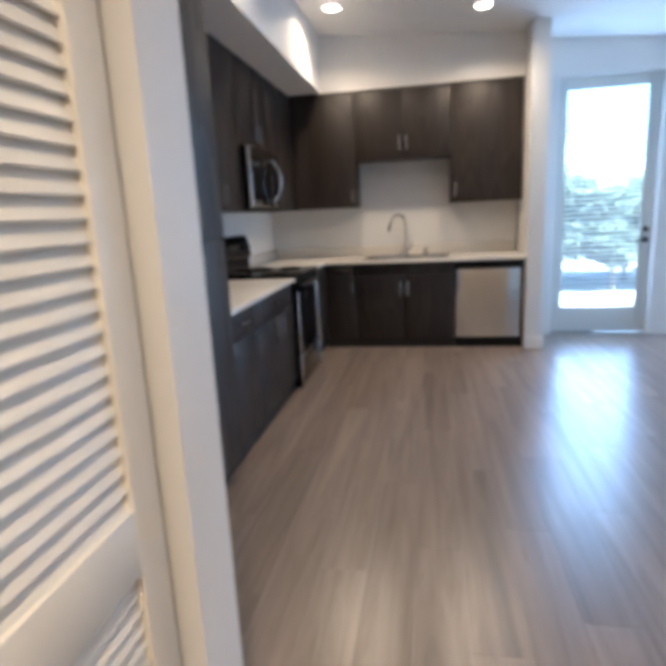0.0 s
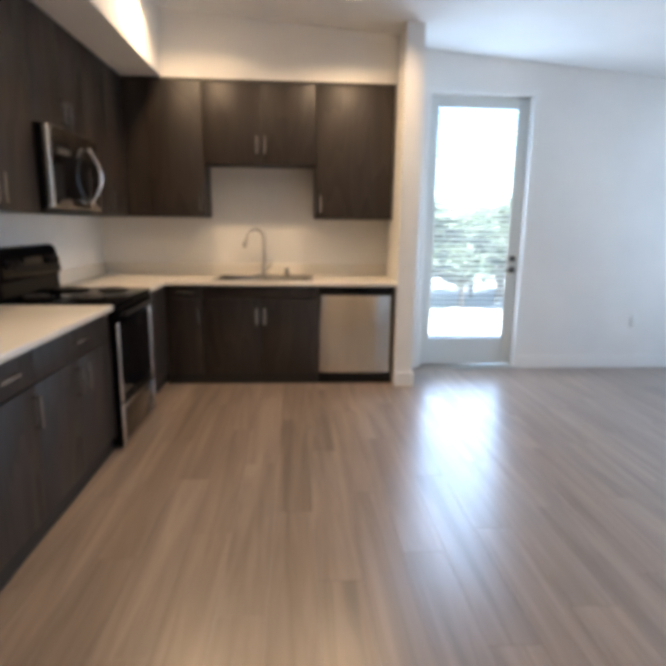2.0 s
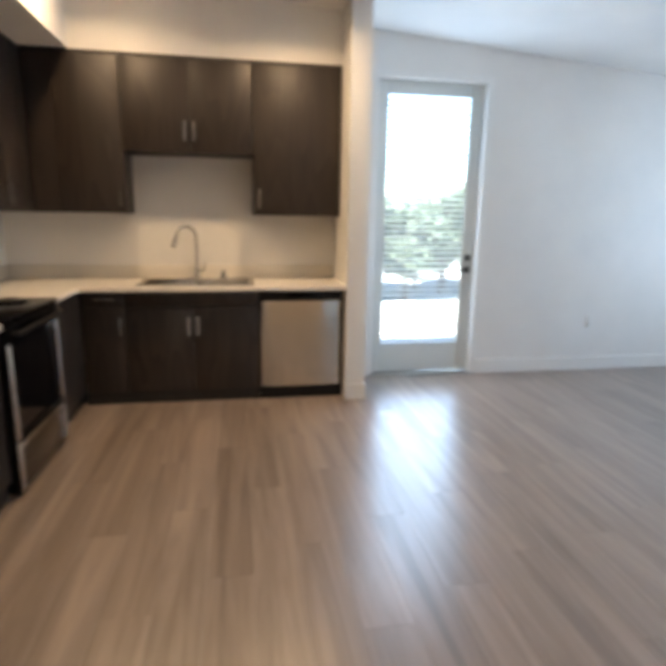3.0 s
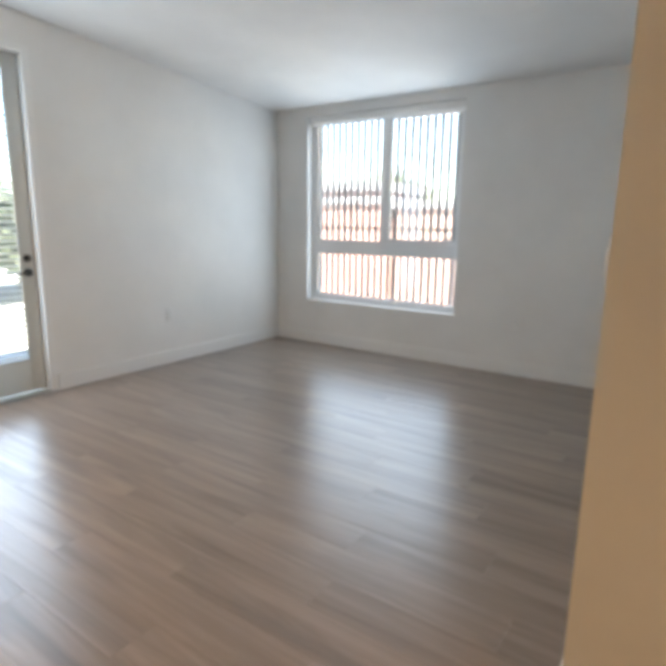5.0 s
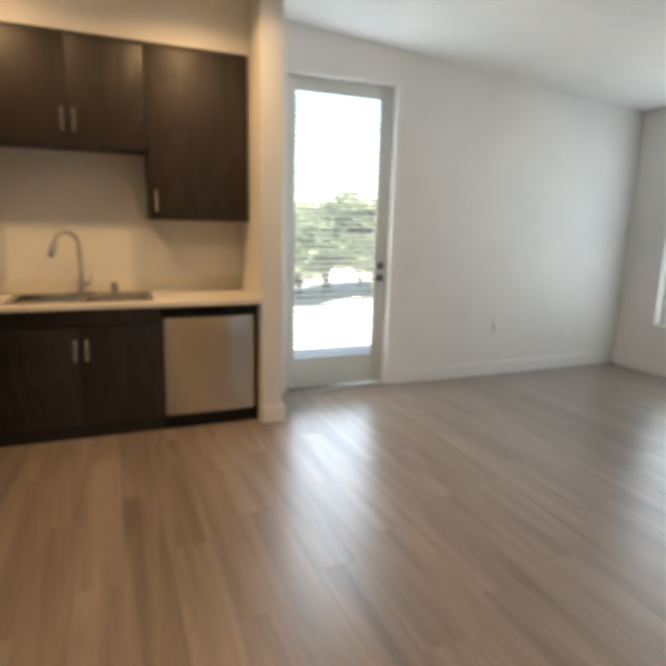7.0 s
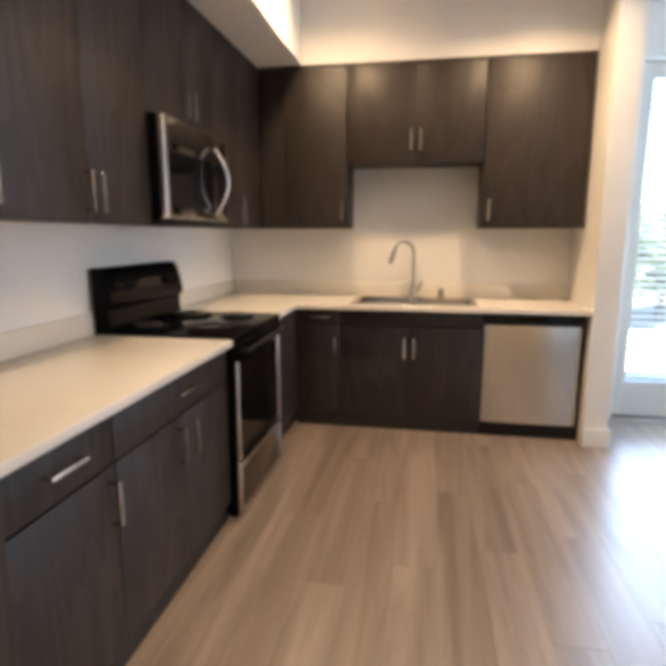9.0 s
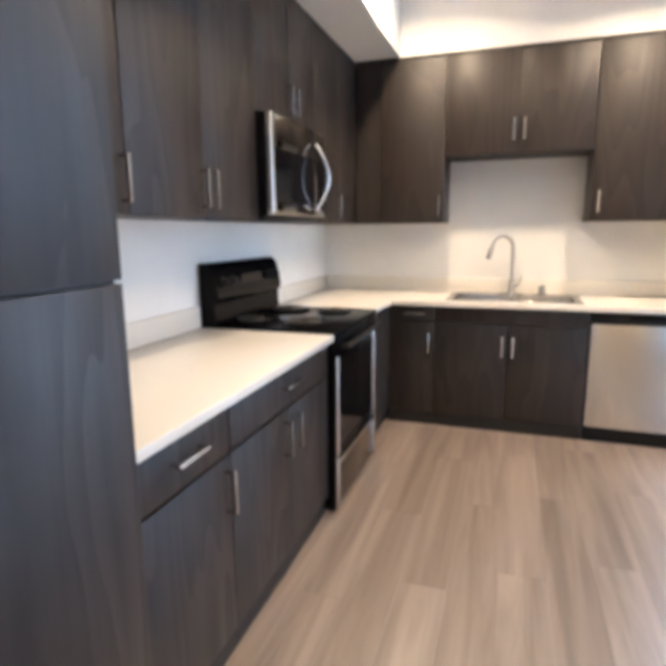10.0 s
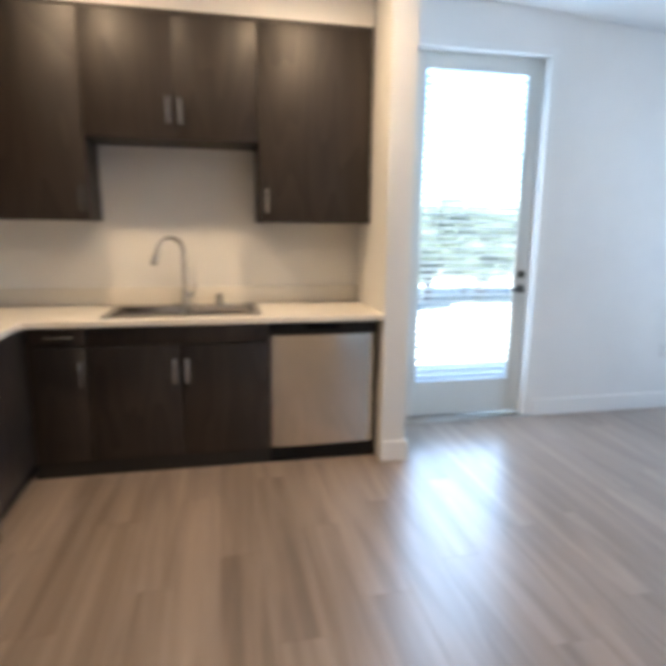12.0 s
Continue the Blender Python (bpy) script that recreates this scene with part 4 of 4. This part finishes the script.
# The pair at y 3.2 is unseen, assumed from warm light around it.
for lx, ly, part_of in ((-0.225, 5.06, 1.0), (0.98, 5.10, 1.0), (-0.20, 3.2, 0.45), (0.98, 3.2, 0.55)):
    downlight(lx, ly, WATTS * part_of)
# Added, unseen hall lamp that warms the closet door; its place is invented.
downlight(0.60, -0.15, 2.2, 112)


# ---- outside ----
GROUNDZ = -6.5


def outdoor(name, dark, light, scale, rough=0.85):
    m = material(name, light, rough)
    n = node(m, "ShaderNodeTexNoise", Scale=scale, Detail=6.0, Roughness=0.65)
    link(m, coords(m, (1, 1, 1)), "Vector", n, "Vector")
    r = ramp(m, [(0.35, dark), (0.65, light)])
    link(m, n, "Fac", r, "Fac")
    link(m, r, "Color", principled(m), "Base Color")
    return m


PALE = outdoor("pale_concrete", (0.38, 0.37, 0.35), (0.48, 0.47, 0.45), 0.4)
STUCCO = outdoor("terracotta_stucco", (0.25, 0.155, 0.142), (0.31, 0.20, 0.185), 0.8)
STUCCO2 = outdoor("rose_stucco", (0.24, 0.165, 0.15), (0.30, 0.21, 0.19), 0.8)
ROOFING = outdoor("grey_roofing", (0.16, 0.17, 0.20), (0.24, 0.25, 0.28), 3.0)
BARK = outdoor("bark", (0.10, 0.07, 0.05), (0.17, 0.13, 0.10), 6.0)
LEAF = outdoor("leaf_green", (0.085, 0.105, 0.070), (0.12, 0.145, 0.10), 1.5, 0.6)
leafy = LEAF.node_tree
thin, both_sides = leafy.nodes.new("ShaderNodeBsdfTranslucent"), leafy.nodes.new("ShaderNodeMixShader")
thin.inputs[0].default_value = (0.16, 0.19, 0.10, 1)
both_sides.inputs[0].default_value = 0.45
link(LEAF, principled(LEAF), 0, both_sides, 1)
link(LEAF, thin, 0, both_sides, 2)
link(LEAF, both_sides, 0, leafy.nodes["Material Output"], 0)
SCREEN = paint("screen_bar_grey", (0.22, 0.23, 0.25), 0.7, 0.02, 0.04)
principled(SCREEN).inputs["Specular IOR Level"].default_value = 0.15

HOUSEGLASS = material("house_window_glass", (0.10, 0.11, 0.12), 0.1)

bm = bmesh.new()
bmesh.ops.create_grid(bm, x_segments=8, y_segments=8, size=900, matrix=pose(0, 0, GROUNDZ))
solid("ground", bm, PALE, "pale sunlit paving below the flat", "ground")

# the storeys below
solid("building_below", boxed(LEFT - 0.3, EAST + 0.2, REAR - 0.3, BACK + 0.2, GROUNDZ, -0.21), PALE, "pale concrete storeys under the flat", "building")

# balcony slab outside the door
solid("balcony", boxed(0.9, 3.6, BACK + 0.21, 7.7, -0.25, -0.03, bevel=0.01), PALE, "pale concrete balcony slab outside the door", "balcony")

# upright metal bars outside the window
screen = thing("window_screen", (EAST + 0.42, 4.7, 0.2), "row of upright grey metal bars outside the window", "metal screen")
me = finish("bar", boxed(-0.014, 0.014, -0.021, 0.021, 0, 2.45, bevel=0.003, seg=1), SCREEN)
y = WY0 - 0.35
while y < WY1 + 1.1:
    ob = new("bar", me)
    ob.parent = screen
    ob.location = (0, y - 4.7, 0)
    y += 0.083
part("rail", boxed(EAST + 0.435, EAST + 0.455, WY0 - 0.4, WY1 + 1.15, 1.275, 1.305), SCREEN, screen)
part("rail", boxed(EAST + 0.405, EAST + 0.435, WY0 - 0.4, WY1 + 1.15, 0.165, 0.2), SCREEN, screen)
for by in (WY0 - 0.36, WY1 + 0.2):
    for bz in (0.17, 2.58):
        part("bracket", boxed(EAST + 0.2, EAST + 0.44, by - 0.02, by + 0.02, bz, bz + 0.03, bevel=0.003, seg=1), SCREEN, screen)


def building(name, x0, x1, y0, y1, top, mat, label, face, cols, rows, roof=0.5):
    b = thing(name, ((x0 + x1) / 2, (y0 + y1) / 2, GROUNDZ), label, "building")
    part("wall", boxed(x0, x1, y0, y1, GROUNDZ, top), mat, b)
    part("roof", boxed(x0 - 0.3, x1 + 0.3, y0 - 0.3, y1 + 0.3, top, top + roof, bevel=0.05, seg=1), ROOFING, b)
    for c in range(cols):
        for r in range(rows):
            z = GROUNDZ + 1.0 + r * 3.1
            if face == "x":
                w = y0 + (c + 0.5) * (y1 - y0) / cols
                f = part("window", boxed(x0 - 0.05, x0 + 0.02, w - 0.8, w + 0.8, z, z + 1.4), VINYLFRAME, b)
                part("pane", boxed(x0 - 0.06, x0 - 0.02, w - 0.7, w + 0.7, z + 0.1, z + 1.3), HOUSEGLASS, f)
            else:
                w = x0 + (c + 0.5) * (x1 - x0) / cols
                f = part("window", boxed(w - 0.8, w + 0.8, y0 - 0.05, y0 + 0.02, z, z + 1.4), VINYLFRAME, b)
                part("pane", boxed(w - 0.7, w + 0.7, y0 - 0.06, y0 - 0.02, z + 0.1, z + 1.3), HOUSEGLASS, f)


building("house", 34, 46, 20.9, 32, 2.7, STUCCO, "terracotta stucco building across the street with grey flat roof", "x", 0, 2)
building("house", 40, 48, 25, 33, 4.0, STUCCO, "taller grey-roofed terracotta block behind the street front", "x", 2, 3, 0.8)
building("house", 35, 47, 14.6, 20.6, 2.4, STUCCO2, "rose stucco building across the street", "x", 0, 2)
building("house", 33, 45, 6.0, 14.3, 3.2, STUCCO, "terracotta stucco corner building across the street", "x", 0, 2)


def tree(x, y, height, spread, seed):
    rng = random.Random(seed)
    t = thing("tree", (x, y, GROUNDZ), "leafy green tree in the distance, uneven crown", "tree", "distant trees")
    bm = bmesh.new()
    top = Vector((x + rng.uniform(-0.4, 0.4), y, GROUNDZ + height * 0.8))
    base = Vector((x, y, GROUNDZ))
    tube(bm, [base, base.lerp(top, 0.4), top], [0.28, 0.2, 0.05], 8)
    tips = []
    for k in range(20):
        a = base.lerp(top, rng.uniform(0.2, 0.88))
        ang = rng.uniform(0, 6.28)
        e = a + Vector((math.cos(ang) * spread * rng.uniform(0.35, 0.8), math.sin(ang) * spread * rng.uniform(0.35, 0.8), height * rng.uniform(0.08, 0.22)))
        tube(bm, [a, a.lerp(e, 0.5) + Vector((0, 0, 0.2)), e], [0.10, 0.07, 0.03], 6)
        tips.append(e)
    part("trunk", bm, BARK, t)
    tips.append(top)
    verts, faces = [], []
    for e in tips:
        for _ in range(190):
            p = e + Vector((rng.gauss(0, 1), rng.gauss(0, 1), rng.gauss(0, 0.6))) * spread * 0.24
            u = Vector((rng.gauss(0, 1), rng.gauss(0, 1), rng.gauss(0, 1))).normalized() * rng.uniform(0.24, 0.46)
            v = u.orthogonal().normalized() * u.length * 0.7
            i = len(verts)
            verts += [tuple(p - u - base), tuple(p + v * 0.6 - base), tuple(p + u - base), tuple(p - v * 0.6 - base)]
            faces.append((i, i + 1, i + 2, i + 3))
    me = bpy.data.meshes.new("crown")
    me.from_pydata(verts, [], faces)
    me.materials.append(LEAF)
    ob = new("crown", me)
    ob.parent = t


rng = random.Random(7)
for k in range(22):
    tree(-4 + k * 2.6 + rng.uniform(-1, 1), 58 + rng.uniform(-6, 10), 10.7 + rng.uniform(-1.4, 1.6), 4.2 + rng.uniform(-0.5, 0.8), k)
for k, (x, y, h) in enumerate(((52, 29.5, 14.0), (56, 38.5, 12.6), (54, 44, 12.0), (62, 58, 12), (58, 33.0, 12.4))):
    tree(x, y, h, 3.4, 40 + k)

# ---- floor planks ----
PW, PL = 0.182, 1.22
meshes = {}


def plank_mesh(w, l):
    key = (round(w, 3), round(l, 3))
    if key not in meshes:
        bm = bmesh.new()
        box(bm, 0.0003, w - 0.0003, 0.0003, l - 0.0003, -0.0115, 0)
        top = [e for e in bm.edges if all(v.co.z > -0.001 for v in e.verts)]
        bmesh.ops.bevel(bm, geom=top, offset=0.0005, segments=1, affect="EDGES")
        meshes[key] = finish("plank", bm, PLANK, smooth=False)
    return meshes[key]


row = 0
x = LEFT
while x < EAST - 0.01:
    w = min(PW, EAST - x)
    y_lo = REAR if x < HALL_R + 0.14 else SOUTH - 0.1
    y = y_lo - (row * 0.43 % 1.0) * PL
    while y < BACK - 0.01:
        a, b = max(y, y_lo), min(y + PL, BACK)
        if b - a > 0.01:
            ob = new("plank", plank_mesh(w, b - a))
            ob.parent = floor
            ob.location = (x, a, 0)
        y += PL
    x += PW
    row += 1
